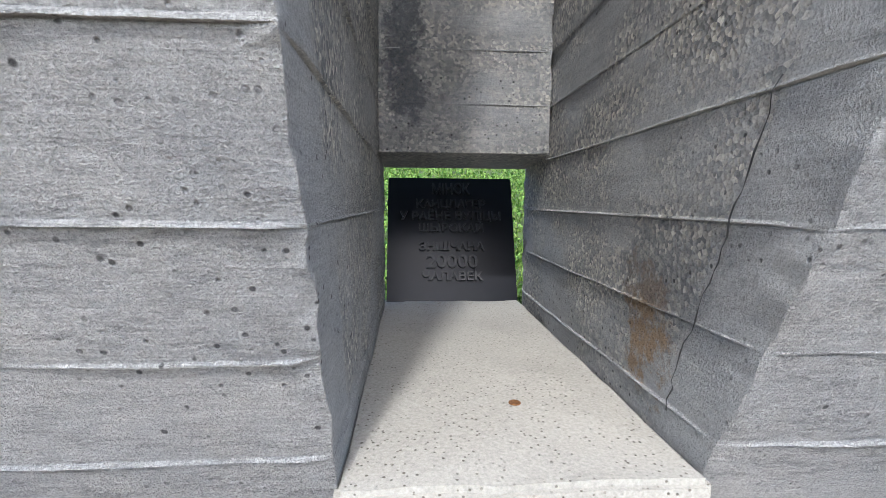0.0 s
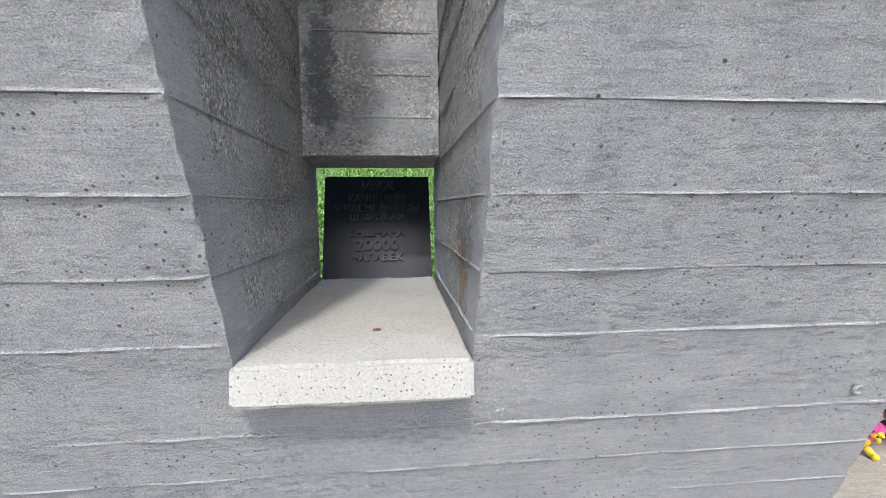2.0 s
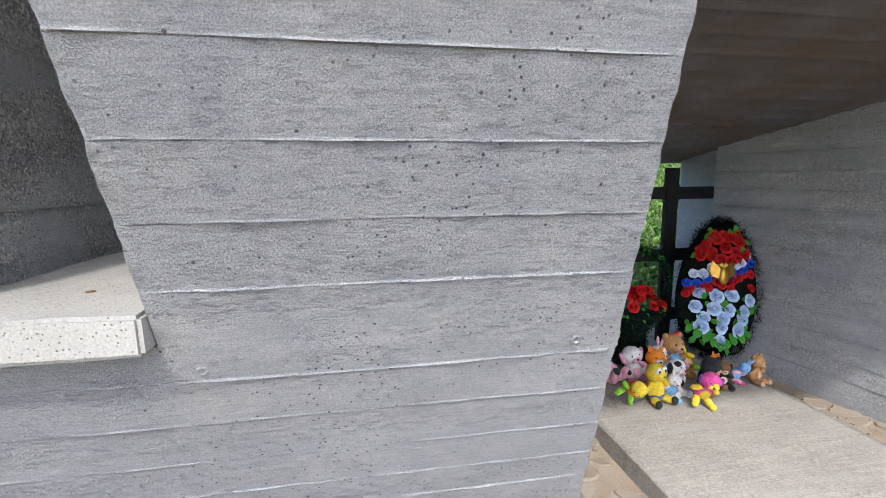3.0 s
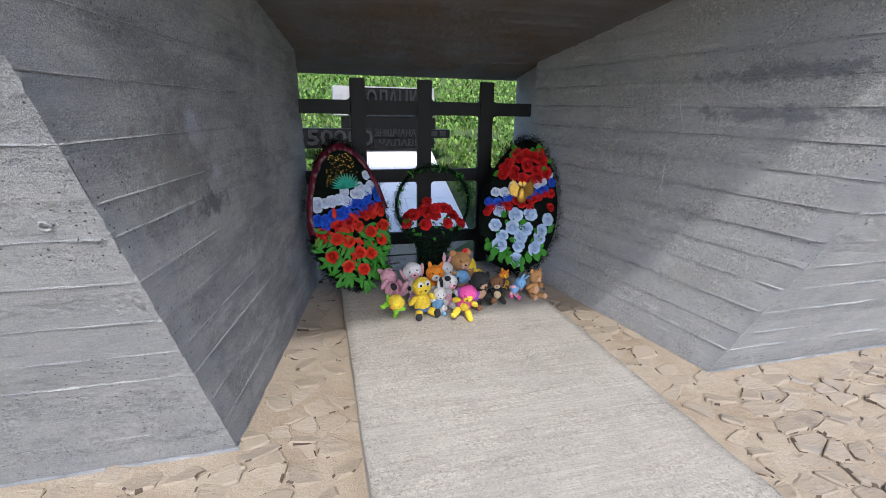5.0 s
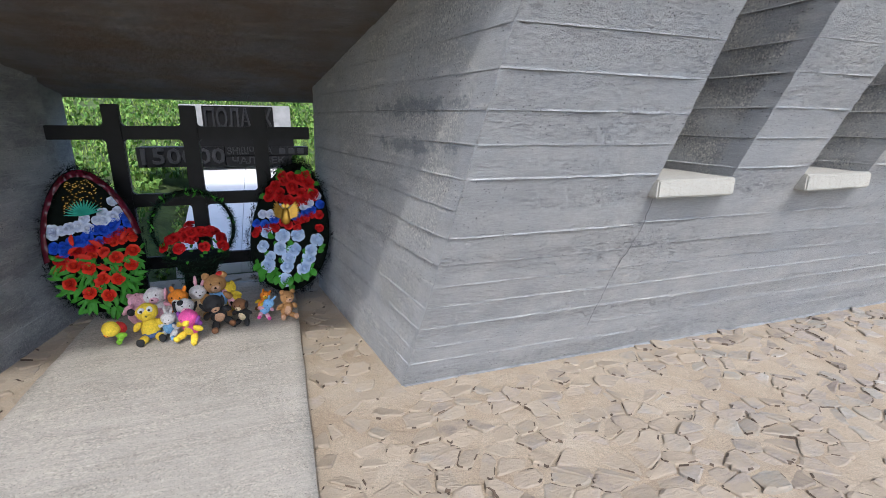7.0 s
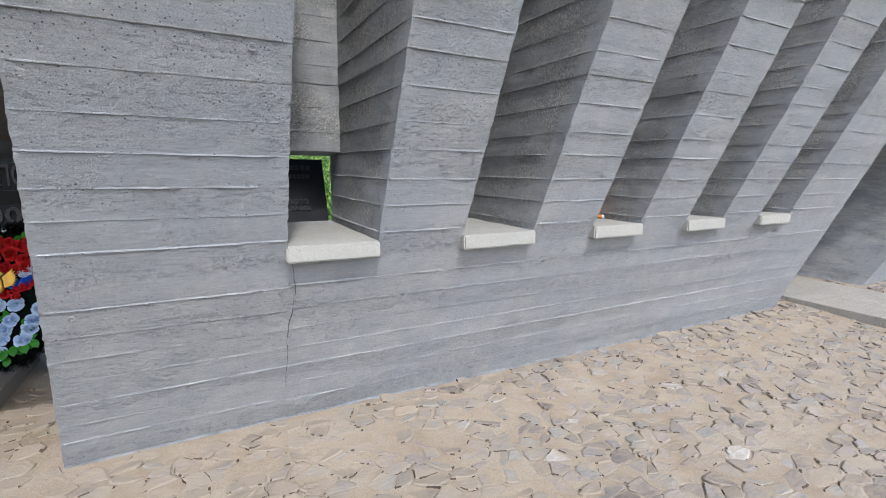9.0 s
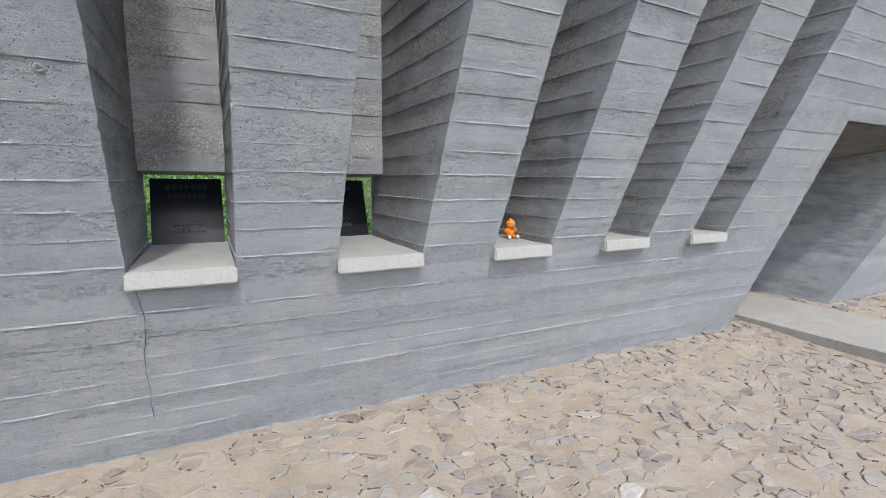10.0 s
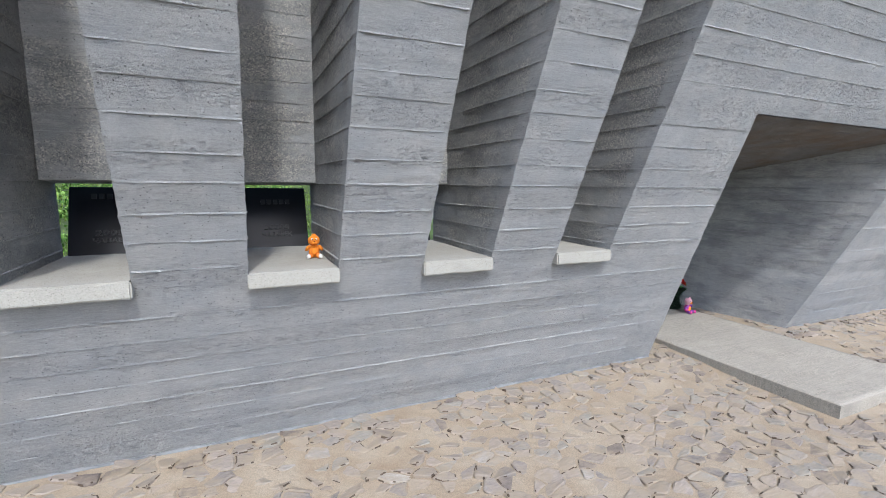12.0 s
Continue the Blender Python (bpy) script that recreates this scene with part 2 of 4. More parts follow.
def leafy(name, lo, hi, rough=0.55, shine=0.2):
    """Leaves and blades, each a little different."""
    m, t, b = material(name, rough)
    rn = t.nodes.new("ShaderNodeNewGeometry").outputs["Random Per Island"]
    b.inputs["Specular IOR Level"].default_value = shine
    base = mix(t, rn, lo, hi)
    base = mix(t, 0.4, base, ramp(t, noise_tex(t, coords(t), 22.0, 4), [(0.3, (0.3, 0.3, 0.3)), (0.7, (0.7, 0.7, 0.7))]), "OVERLAY")
    t.links.new(base, b.inputs["Base Color"])
    return m


M_FACE = concrete("concrete_face", 0.43, 0.0, 0.0, flakes=0.007)
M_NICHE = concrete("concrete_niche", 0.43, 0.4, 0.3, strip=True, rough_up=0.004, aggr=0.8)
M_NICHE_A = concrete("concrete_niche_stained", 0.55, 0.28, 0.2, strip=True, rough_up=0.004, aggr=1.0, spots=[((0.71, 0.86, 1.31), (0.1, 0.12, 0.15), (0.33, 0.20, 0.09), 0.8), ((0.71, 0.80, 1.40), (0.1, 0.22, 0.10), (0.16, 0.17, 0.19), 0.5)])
# recess walls split one concrete's tone: this one lighter, as the side facing the light
M_RECESS = concrete("concrete_recess", 0.54, 0.15, 0.4, strip=True, aggr=0.5, spots=[((4.25, 1.15, 1.48), (0.3, 0.75, 0.075), (0.16, 0.18, 0.21), 0.6), ((4.25, 1.2, 1.30), (0.3, 0.6, 0.06), (0.17, 0.19, 0.22), 0.6), ((4.2, 1.45, 0.45), (0.3, 0.25, 0.14), (0.46, 0.45, 0.42), 0.5)])
# stains and scuffs, plus a lower tone that puts the wall's shade in the colour
M_RECESS_STAIN_SHADE = concrete("concrete_recess_stained_shaded", 0.42, 0.5, 0.25, strip=True, aggr=0.4, spots=[((1.85, 1.15, 1.12), (0.3, 0.32, 0.26), (0.22, 0.20, 0.18), 0.6), ((1.87, 1.3, 1.22), (0.2, 0.10, 0.10), (0.50, 0.52, 0.57), 0.85), ((1.9, 1.42, 1.05), (0.2, 0.07, 0.06), (0.50, 0.52, 0.56), 0.85), ((1.88, 1.35, 0.95), (0.2, 0.2, 0.08), (0.08, 0.085, 0.10), 0.7), ((2.0, 1.9, 0.9), (0.3, 0.55, 0.6), (0.13, 0.135, 0.145), 0.3)])
M_FIN = concrete("cement_fin", 0.50)
# the spot paints the left jamb's cast shadow on the first slab; grime is separate
M_BACK = concrete("concrete_niche_back", 0.48, 0.40, 0.25, rough_up=0.004, aggr=0.8, spots=[((0.30, 1.41, 1.95), (0.10, 0.3, 0.4), (0.09, 0.10, 0.12), 0.75)])
# brown stains, over a tone about half the face's that holds the underside's shade
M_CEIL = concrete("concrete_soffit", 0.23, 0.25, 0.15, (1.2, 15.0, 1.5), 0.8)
M_SILL = speckled("whitened_concrete", (0.355, 0.343, 0.308), (0.15, 0.13, 0.11), 0.8)
M_SLAB = speckled("slab_concrete", (0.345, 0.32, 0.28), (0.13, 0.12, 0.105), 1.6, 0.9, 0.2, grains=0.5)
M_BLACK = plain("black_metal", (0.010, 0.011, 0.015), 0.28, 0.3, 6.0, relief=0.1)
M_BLACK.node_tree.nodes["Principled BSDF"].inputs["Specular IOR Level"].default_value = 0.25
M_LETTER = plain("black_lettering", (0.022, 0.022, 0.025), 0.4, 0.3, 20.0, relief=0.15)
M_GRATE = plain("dark_iron", (0.006, 0.006, 0.007), 0.5, 0.3, 12.0)
M_GRATE.node_tree.nodes["Principled BSDF"].inputs["Specular IOR Level"].default_value = 0.25
M_SAND = sand_mat()
M_STONE = stone_mat("flagstone", True)
M_STONES = stone_mat("flagstone_mass", False)
M_JOINT = plain("dark_joint_soil", (0.07, 0.05, 0.035), 0.95, 0.4, 30.0)
M_SOIL = plain("mossy_soil", (0.055, 0.085, 0.022), 0.95, 0.5, 3.0, relief=0.8, dist=0.03)
M_BLADE = leafy("grass_blade", (0.05, 0.12, 0.015), (0.28, 0.38, 0.085))
M_WEED = leafy("weed_leaf", (0.035, 0.11, 0.015), (0.24, 0.40, 0.09))
M_MARBLE = plain("white_marble", (0.80, 0.80, 0.81), 0.6, 0.06, 3.0, relief=0.1)
M_GREYST = plain("grey_stone_block", (0.42, 0.42, 0.43), 0.8, 0.15, 12.0)
M_FIR = leafy("fir_needles", (0.006, 0.022, 0.010), (0.02, 0.07, 0.03), 0.8, 0.2)
M_DARKFIR = leafy("black_needles", (0.002, 0.003, 0.003), (0.006, 0.010, 0.007), 0.9, 0.1)
M_RED = leafy("red_fabric", (0.36, 0.006, 0.010), (0.62, 0.018, 0.016), 0.6)
M_ORANGERED = leafy("orange_red_fabric", (0.46, 0.014, 0.008), (0.68, 0.045, 0.016), 0.6)
M_SKYW = leafy("pale_blue_fabric", (0.40, 0.53, 0.74), (0.58, 0.69, 0.86), 0.6)
M_WHITEF = leafy("white_fabric", (0.50, 0.56, 0.72), (0.72, 0.76, 0.85), 0.6)
M_BLUEF = leafy("blue_fabric", (0.015, 0.06, 0.45), (0.03, 0.12, 0.62), 0.6)
M_LEAF = leafy("plastic_leaf", (0.016, 0.14, 0.012), (0.10, 0.36, 0.035), 0.45)
M_TEAL = leafy("teal_fan", (0.02, 0.25, 0.19), (0.05, 0.40, 0.30), 0.5)
M_WINE = plain("wine_satin", (0.085, 0.006, 0.016), 0.27, 0.4, 12.0)
M_GOLD = plain("gold_plastic", (0.36, 0.20, 0.03), 0.3, 0.2, 30.0, metal=0.8)


# ---- mesh helpers ----
def mesh_object(name, bm, mat, parent=None, label=""):
    me = bpy.data.meshes.new(name)
    bm.to_mesh(me)
    bm.free()
    for mm in (mat if isinstance(mat, (list, tuple)) else [mat]):
        me.materials.append(mm)
    ob = new(name, me)
    if parent is not None:
        ob.parent = parent
    if label:
        tagged(ob, label)
    return ob


def part(name, bm, mat, parent, label=""):
    return mesh_object(name, bm, mat, parent, label)


def box(bm, x0, x1, y0, y1, z0, z1, bevel=0.0):
    g = bmesh.ops.create_cube(bm, size=1.0)["verts"]
    for v in g:
        v.co = Vector(((x0 + x1) / 2 + v.co.x * (x1 - x0), (y0 + y1) / 2 + v.co.y * (y1 - y0), (z0 + z1) / 2 + v.co.z * (z1 - z0)))
    if bevel:
        es = list({e for v in g for e in v.link_edges})
        bmesh.ops.bevel(bm, geom=es, offset=bevel, segments=2, affect="EDGES")
    return g


def hexa(bm, lo, hi):
    """A solid between two quads of points."""
    a = [bm.verts.new(p) for p in lo]
    b = [bm.verts.new(p) for p in hi]
    bm.faces.new(a[::-1])
    bm.faces.new(b)
    for k in range(4):
        bm.faces.new((a[k], a[(k + 1) % 4], b[(k + 1) % 4], b[k]))


# ---- the plan ----
TOP = 4.6
BACK = 1.685


def face_y(z, x=9.0):
    """The leaning face; the stretch before the first recess stands a little proud."""
    return FACE0 - (0.022 if x < 3.0 else 0.0) - LEANK * z


COURSE = 0.143
JOINTS_A = [0.0, 0.154, 0.297, 0.453, 0.568, 0.704, 0.843, 0.98, 1.068, 1.211] + [1.351 + COURSE * k for k in range(23)]
JOINTS_B = [0.0, 0.145, 0.262, 0.402, 0.54, 0.663, 0.788, 0.93, 1.064, 1.196, 1.333, 1.461, 1.593, 1.73] + [1.876 + COURSE * k for k in range(20)]
JOINTS_C = [0.0, 0.122, 0.265, 0.40, 0.533, 0.668, 0.804, 0.947, 1.08, 1.213, 1.358, 1.497, 1.643, 1.77, 1.92, 2.06] + [2.173 + COURSE * k for k in range(18)]
SEAM = 5.328


def joints_at(x):
    """Each pour has its own board heights."""
    return JOINTS_A if x < 3.0 else JOINTS_B if x < SEAM - 0.002 else JOINTS_C


rnd = random.Random(4)
STEP = [rnd.uniform(-0.002, 0.002) for _ in range(40)]
LIP = [rnd.choice((0.0058, 0.0052, 0.0047, 0.0042)) for _ in range(40)]


def courses(z0, z1, joints, fine=1.0):
    """Heights, reliefs and lips of board courses: a step at every joint and a thin fin of cement along it."""
    out = [(z0, 0.0, 0.0)]
    for k, j in enumerate(joints[1:], 1):
        if z0 + 0.02 < j < z1 - 0.02:
            out += [(j - 0.0066 * fine, STEP[k - 1], 0.0), (j - 0.0036 * fine, STEP[k - 1] - 0.003 * fine, 0.0), (j - 0.0008 * fine, STEP[k - 1], LIP[k] * fine), (j + 0.0022 * fine, STEP[k], LIP[k] * 0.8 * fine), (j + 0.0044 * fine, STEP[k], 0.0)]
            nxt = min([q for q in joints if q > j + 0.01] + [z1])
            out += [(j + (nxt - j) * s, STEP[k], 0.0) for s in (0.15, 0.3, 0.45, 0.6, 0.75, 0.88) if j + (nxt - j) * s < z1 - 0.02]
    out.append((z1, 0.0, 0.0))
    return out


def board_sheet(bm, n, place, out, z0, z1, gain=1.0, ragged=1.0):
    """A grid of n + 1 columns and the courses' rows; place(u, z) lies on the plane, out is its outward way."""
    x = place(0.5, z0).x
    rows = courses(z0, z1, joints_at(x), 0.72 if x < 3.0 else 1.0)
    grid = []
    for z, off, lip in rows:
        line = []
        for i in range(n + 1):
            u = i / n
            edge = i in (0, n) or z in (z0, z1)
            p0 = place(u, z)
            wob = 0.0 if edge else 0.003 * noise.noise(p0 * 2.3) + 0.0015 * noise.noise(p0 * 17.0)
            broken = min(1.3, max(0.15, 0.7 + 1.4 * noise.noise(Vector((p0.x * 7.0, p0.y * 7.0, round(z / COURSE) * 3.3)))))
            dz = 0.0 if z in (z0, z1) else 0.0035 * noise.noise(Vector((p0.x * 1.3, p0.y * 1.3, round(z / COURSE) * 5.1))) + 0.0006 * noise.noise(Vector((p0.x * 37.0, p0.y * 37.0, z)))
            p = place(u, z + dz) + out * (0.0 if edge else gain * (off + lip * broken + wob))
            if i in (0, n):
                p += ragged * (0.0045 * noise.noise_vector(p0 * 23.0) + 0.003 * noise.noise_vector(p0 * 71.0))
            line.append(bm.verts.new(p))
        grid.append(line)
    for r in range(len(grid) - 1):
        for i in range(n):
            f = bm.faces.new((grid[r][i], grid[r][i + 1], grid[r + 1][i + 1], grid[r + 1][i]))
            if rows[r][2] > 0 and rows[r + 1][2] > 0 and noise.noise(grid[r][i].co * 11.0) > -0.15:
                f.material_index = 1
    return grid


OUT = Vector((0, -1, -LEANK)).normalized()


def front(bm, xa, xb, z0, z1):
    """The leaning front face between xa(z) and xb(z)."""
    n = max(4, int((xb(z0) - xa(z0)) / 0.03))
    g = board_sheet(bm, n, lambda u, z: Vector((xa(z) + (xb(z) - xa(z)) * u, face_y(z, (xa(z) + xb(z)) / 2), z)), OUT, z0, z1)
    return g


def side(bm, x_of, facing, z0, z1, y1, n=18):
    """A niche side: from the front edge to depth y1; facing +1 looks to +x."""
    def place(u, z):
        f = face_y(z, x_of(0, 0))
        y = f + (y1 - f) * u
        return Vector((x_of(y, z), y, z))
    g = board_sheet(bm, n, place, Vector((facing, 0, 0)), z0, z1, 1.15)
    return g


NICHES = [(0.232, 0.708), (5.304, 5.776), (6.302, 6.826), (7.35, 7.83), (8.362, 8.848), (9.388, 9.888)]
SILLZ0, SILLZ1 = 1.08, 1.168
LINTEL = 1.65


class Big:
    """A wide opening: tapering sides, ceiling that falls to the back."""
    def __init__(self, x):
        self.x = x

    def left(self, y, z):
        return self.x - 1.3815 + 0.179 * y - 0.03 * z

    def right(self, y, z):
        return self.x + 1.3695 - 0.175 * y + 0.03 * z

    def top(self, y):
        return 2.226 - 0.189 * y


BIGS = [Big(3.058), Big(12.19)]
ZF = 2.178
XMIN, XMAX = -3.6, 20.0

# front faces: a continuous base, piers between the niches, the band over the wide openings
bm = bmesh.new()
const = lambda v: (lambda z: v)
flank = []
for B in BIGS:
    flank.append((lambda z, B=B: B.left(face_y(z, B.x - 1.0), z), lambda z, B=B: B.right(face_y(z), z)))
front(bm, const(XMIN), flank[0][0], -0.12, SILLZ0)
front(bm, flank[0][1], const(SEAM), -0.12, SILLZ0)
front(bm, const(SEAM), flank[1][0], -0.12, SILLZ0)
front(bm, flank[1][1], const(XMAX), -0.12, SILLZ0)
front(bm, const(XMIN), const(NICHES[0][0]), SILLZ0, TOP)
front(bm, const(NICHES[0][1]), flank[0][0], SILLZ0, ZF)
front(bm, flank[0][1], const(NICHES[1][0]), SILLZ0, ZF)
for a, b in zip(NICHES[1:], NICHES[2:]):
    front(bm, const(a[1]), const(b[0]), SILLZ0, TOP)
front(bm, const(NICHES[5][1]), flank[1][0], SILLZ0, ZF)
front(bm, flank[1][1], const(XMAX), SILLZ0, ZF)
front(bm, const(NICHES[0][1]), lambda z: flank[0][0](ZF), ZF, TOP)
front(bm, lambda z: flank[0][0](ZF), const(NICHES[1][0]), ZF, TOP)
front(bm, const(NICHES[5][1]), const(XMAX), ZF, TOP)
wall = tagged(mesh_object("wall_front", bm, [M_FACE, M_FIN]), "leaning grey board-marked concrete memorial wall", "wall", kind="structure")

NICHE_WALLS, RECESS_WALLS = [], []

# niche sides, undersides and the hanging back slabs
for k, (a, b) in enumerate(NICHES):
    bm = bmesh.new()
    side(bm, lambda y, z, a=a: a, 1, SILLZ0, TOP, BACK)
    side(bm, lambda y, z, b=b: b, -1, SILLZ0, TOP, BACK)
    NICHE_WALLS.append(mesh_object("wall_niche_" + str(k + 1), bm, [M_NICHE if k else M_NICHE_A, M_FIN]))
    tagged(NICHE_WALLS[-1], "dark weathered concrete sides of a narrow niche", "wall", kind="structure")
    bm = bmesh.new()
    board_sheet(bm, 8, lambda u, z, a=a, b=b: Vector((a + 0.002 + (b - a - 0.004) * u, 1.41, z)), Vector((0, -1, 0)), LINTEL, TOP, 1.1)
    q = [Vector((a + 0.002, 1.41, LINTEL)), Vector((b - 0.002, 1.41, LINTEL)), Vector((b - 0.002, BACK, LINTEL - 0.022)), Vector((a + 0.002, BACK, LINTEL - 0.022))]
    bm.faces.new([bm.verts.new(p) for p in q])
    tagged(mesh_object("wall_slab_" + str(k + 1), bm, [M_BACK, M_FIN]), "stained concrete slab closing the niche above its opening, first one shadow-tinted", "wall", kind="structure")

# wide openings: sides and ceiling
DEEP = 3.48
for k, B in enumerate(BIGS):
    for fn, sgn in ((B.left, 1), (B.right, -1)):
        bm = bmesh.new()
        def place(u, z, fn=fn, B=B):
            f = face_y(z, B.x - 1.0 if sgn > 0 else B.x + 1.0)
            y = f + (3.0 - f) * u
            return Vector((fn(y, z), y, z))
        board_sheet(bm, 60, place, Vector((sgn, 0, 0)), -0.12, ZF, 1.0)
        box(bm, min(B.x - sgn * 0.94, B.x - sgn * 1.1), max(B.x - sgn * 0.94, B.x - sgn * 1.1), 2.995, DEEP, -0.12, ZF)
        RECESS_WALLS.append(mesh_object("wall_recess_" + str(2 * k + (1 if sgn > 0 else 2)), bm, [M_RECESS if k == 0 and sgn < 0 else M_RECESS_STAIN_SHADE, M_FIN]))
        tagged(RECESS_WALLS[-1], "stained board-marked side wall of a deep recess, toned darker as shade" if sgn > 0 or k else "weathered grey board-marked side wall of a deep recess", "wall", kind="structure")
    bm = bmesh.new()
    n = 105
    g = []
    for i in range(n + 1):
        y = face_y(ZF) + (DEEP + 0.05 - face_y(ZF)) * i / n
        z = B.top(y)
        g.append([bm.verts.new((B.left(min(y, 2.6), z) - 0.02 + (B.right(min(y, 2.6), z) - B.left(min(y, 2.6), z) + 0.04) * j / 10, y, z + (-0.007 if i % 5 == 0 else 0.003 * noise.noise(Vector((0.1 * j, (i // 5) * 3.7, k))) + 0.002 * noise.noise(Vector((j * 0.9, i * 1.7, k)))))) for j in range(11)])
    for i in range(n):
        for j in range(10):
            bm.faces.new((g[i][j], g[i + 1][j], g[i + 1][j + 1], g[i][j + 1]))
    tagged(mesh_object("ceiling_" + str(k + 1), bm, M_CEIL), "brown-stained board-marked concrete ceiling of a recess, toned dark for shade", "ceiling", kind="structure")

# the mass behind: backs of the piers, crown
bm = bmesh.new()
spans = [(XMIN, NICHES[0][0]), (NICHES[0][1], 1.6), (4.55, NICHES[1][0])] + [(a[1], b[0]) for a, b in zip(NICHES[1:], NICHES[2:])] + [(NICHES[5][1], 10.75), (13.65, XMAX)]
for a, b in spans:
    box(bm, a + 0.004, b - 0.004, 1.26, BACK - 0.002, -0.15, TOP)
for a, b in NICHES:
    box(bm, a, b, 1.26, BACK - 0.004, -0.15, SILLZ0)
    box(bm, a + 0.004, b - 0.004, 1.43, BACK, LINTEL + 0.02, TOP)
for B in BIGS:
    for s in (-1, 1):
        lo = [Vector((B.x + s * (1.42 - 0.134 * y) + (0 if w == 0 else s * 0.3), y, -0.15)) for y, w in ((1.27, 0), (1.27, 1), (DEEP, 1), (DEEP, 0))]
        hi = [p + Vector((s * 0.13, 0, 2.6)) for p in lo]
        hexa(bm, lo, hi)
    lo = [Vector((B.x - 1.7, 0.9, 2.3)), Vector((B.x + 1.7, 0.9, 2.3)), Vector((B.x + 1.7, DEEP, 1.75)), Vector((B.x - 1.7, DEEP, 1.75))]
    hexa(bm, lo, [Vector((p.x, p.y, 2.9)) for p in lo])
    box(bm, B.x - 1.55, B.x + 1.55, 1.26, BACK, 2.9, TOP)
crown = [(XMIN, NICHES[0][0]), (NICHES[0][1], NICHES[1][0])] + [(a[1], b[0]) for a, b in zip(NICHES[1:], NICHES[2:])] + [(NICHES[5][1], XMAX)]
for a, b in crown:
    lo = [Vector((a, face_y(TOP), TOP)), Vector((b, face_y(TOP), TOP)), Vector((b, BACK, TOP)), Vector((a, BACK, TOP))]
    hexa(bm, lo, [q + Vector((0, 0, 0.1)) for q in lo])
tagged(mesh_object("wall_rear", bm, M_BACK), "grey concrete rear of the memorial wall", "wall", kind="structure")

# ---- ground ----
def smooth(a, b, v):
    v = min(1.0, max(0.0, (v - a) / (b - a)))
    return v * v * (3 - 2 * v)


def ground_z(x, y):
    if y > 3.55:
        d = y - 3.55
        return -0.02 - (0.25 if 2.2 < x < 3.95 and y < 6.0 else 0.0) + min(9.0, 0.27 * d) + 0.10 * noise.noise(Vector((x * 0.5, y * 0.5, 2))) * min(1.0, d)
    return -0.02 - smooth(4.5, 8.0, x) * (0.03 + 0.055 * smooth(0.0, 0.7, 1.2 - y)) + 0.006 * noise.noise(Vector((x * 1.3, y * 1.3, 0)))


xs = [-400, -120, -40] + [-12 + 0.5 * i for i in range(72)] + [40, 140, 400]
ys = [-500, -150, -40, -14] + [-8 + 0.5 * i for i in range(23)] + [3.55 + 0.4 * i for i in range(60)] + [60, 150, 500]
bm = bmesh.new()
g = [[bm.verts.new((x, y, ground_z(x, y))) for x in xs] for y in ys]
for r in range(len(ys) - 1):
    for i in range(len(xs) - 1):
        f = bm.faces.new((g[r][i], g[r][i + 1], g[r + 1][i + 1], g[r + 1][i]))
        f.material_index = 1 if ys[r] >= 3.5 or ys[r] < -8 else 0
        f.smooth = True
ground = tagged(mesh_object("ground", bm, [M_SAND, M_SOIL]), "sandy mortar paving that rises behind to a grass bank", "ground", kind="structure")

# ---- walkway slabs ----
SLABS = [(2.375, 3.70, 0.09), (11.43, 12.86, 0.005)]
for a, b, top in SLABS:
    bm = bmesh.new()
    nx, ny = 26, 70
    grid = []
    for j in range(ny + 1):
        y = -0.2 + 3.2 * j / ny
        row = []
        for i in range(nx + 1):
            x = a + (b - a) * i / nx
            rim = min(i, nx - i, j)
            z = top + 0.003 * noise.noise(Vector((x * 1.1, y * 4.0, 3))) - (0.006 + 0.004 * noise.noise(Vector((x * 9, y * 9, 1))) if rim == 0 else 0)
            x += (0.006 * noise.noise(Vector((0, y * 8, a))) if i in (0, nx) else 0)
            row.append(bm.verts.new((x, y, z)))
        grid.append(row)
    for j in range(ny):
        for i in range(nx):
            bm.faces.new((grid[j][i], grid[j][i + 1], grid[j + 1][i + 1], grid[j + 1][i])).smooth = True
    rim = [grid[0][i] for i in range(nx + 1)] + [grid[j][nx] for j in range(1, ny + 1)] + [grid[ny][i] for i in range(nx - 1, -1, -1)] + [grid[j][0] for j in range(ny - 1, 0, -1)]
    low = [bm.verts.new((v.co.x, v.co.y, top - 0.16)) for v in rim]
    for i in range(len(rim)):
        k = (i + 1) % len(rim)
        bm.faces.new((rim[i], low[i], low[k], rim[k]))
    tagged(mesh_object("walkway_slab", bm, M_SLAB), "broom-finished pale concrete walkway slab in a wall recess", "slab", group="walkway slabs")

# ---- sills ----
def sill(a, b, y0, seed):
    bm = bmesh.new()
    g = box(bm, a, b, y0, 1.79, SILLZ0, SILLZ1)
    bmesh.ops.subdivide_edges(bm, edges=[e for e in bm.edges if abs(e.verts[0].co.x - e.verts[1].co.x) > 0.1], cuts=22)
    bmesh.ops.subdivide_edges(bm, edges=[e for e in bm.edges if abs(e.verts[0].co.y - e.verts[1].co.y) > 0.1], cuts=30)
    bmesh.ops.bevel(bm, geom=[e for e in bm.edges if len(e.link_faces) == 2 and e.calc_face_angle(0) > 1], offset=0.009, segments=2, affect="EDGES")
    for v in bm.verts:
        q = v.co * 9 + Vector((seed, 0, 0))
        v.co += 0.0035 * noise.noise_vector(q) + 0.0022 * noise.noise_vector(q * 3.7)
    return tagged(mesh_object("sill", bm, M_SILL), "whitewashed rough concrete sill with worn pitted edges", "sill", group="niche sills")


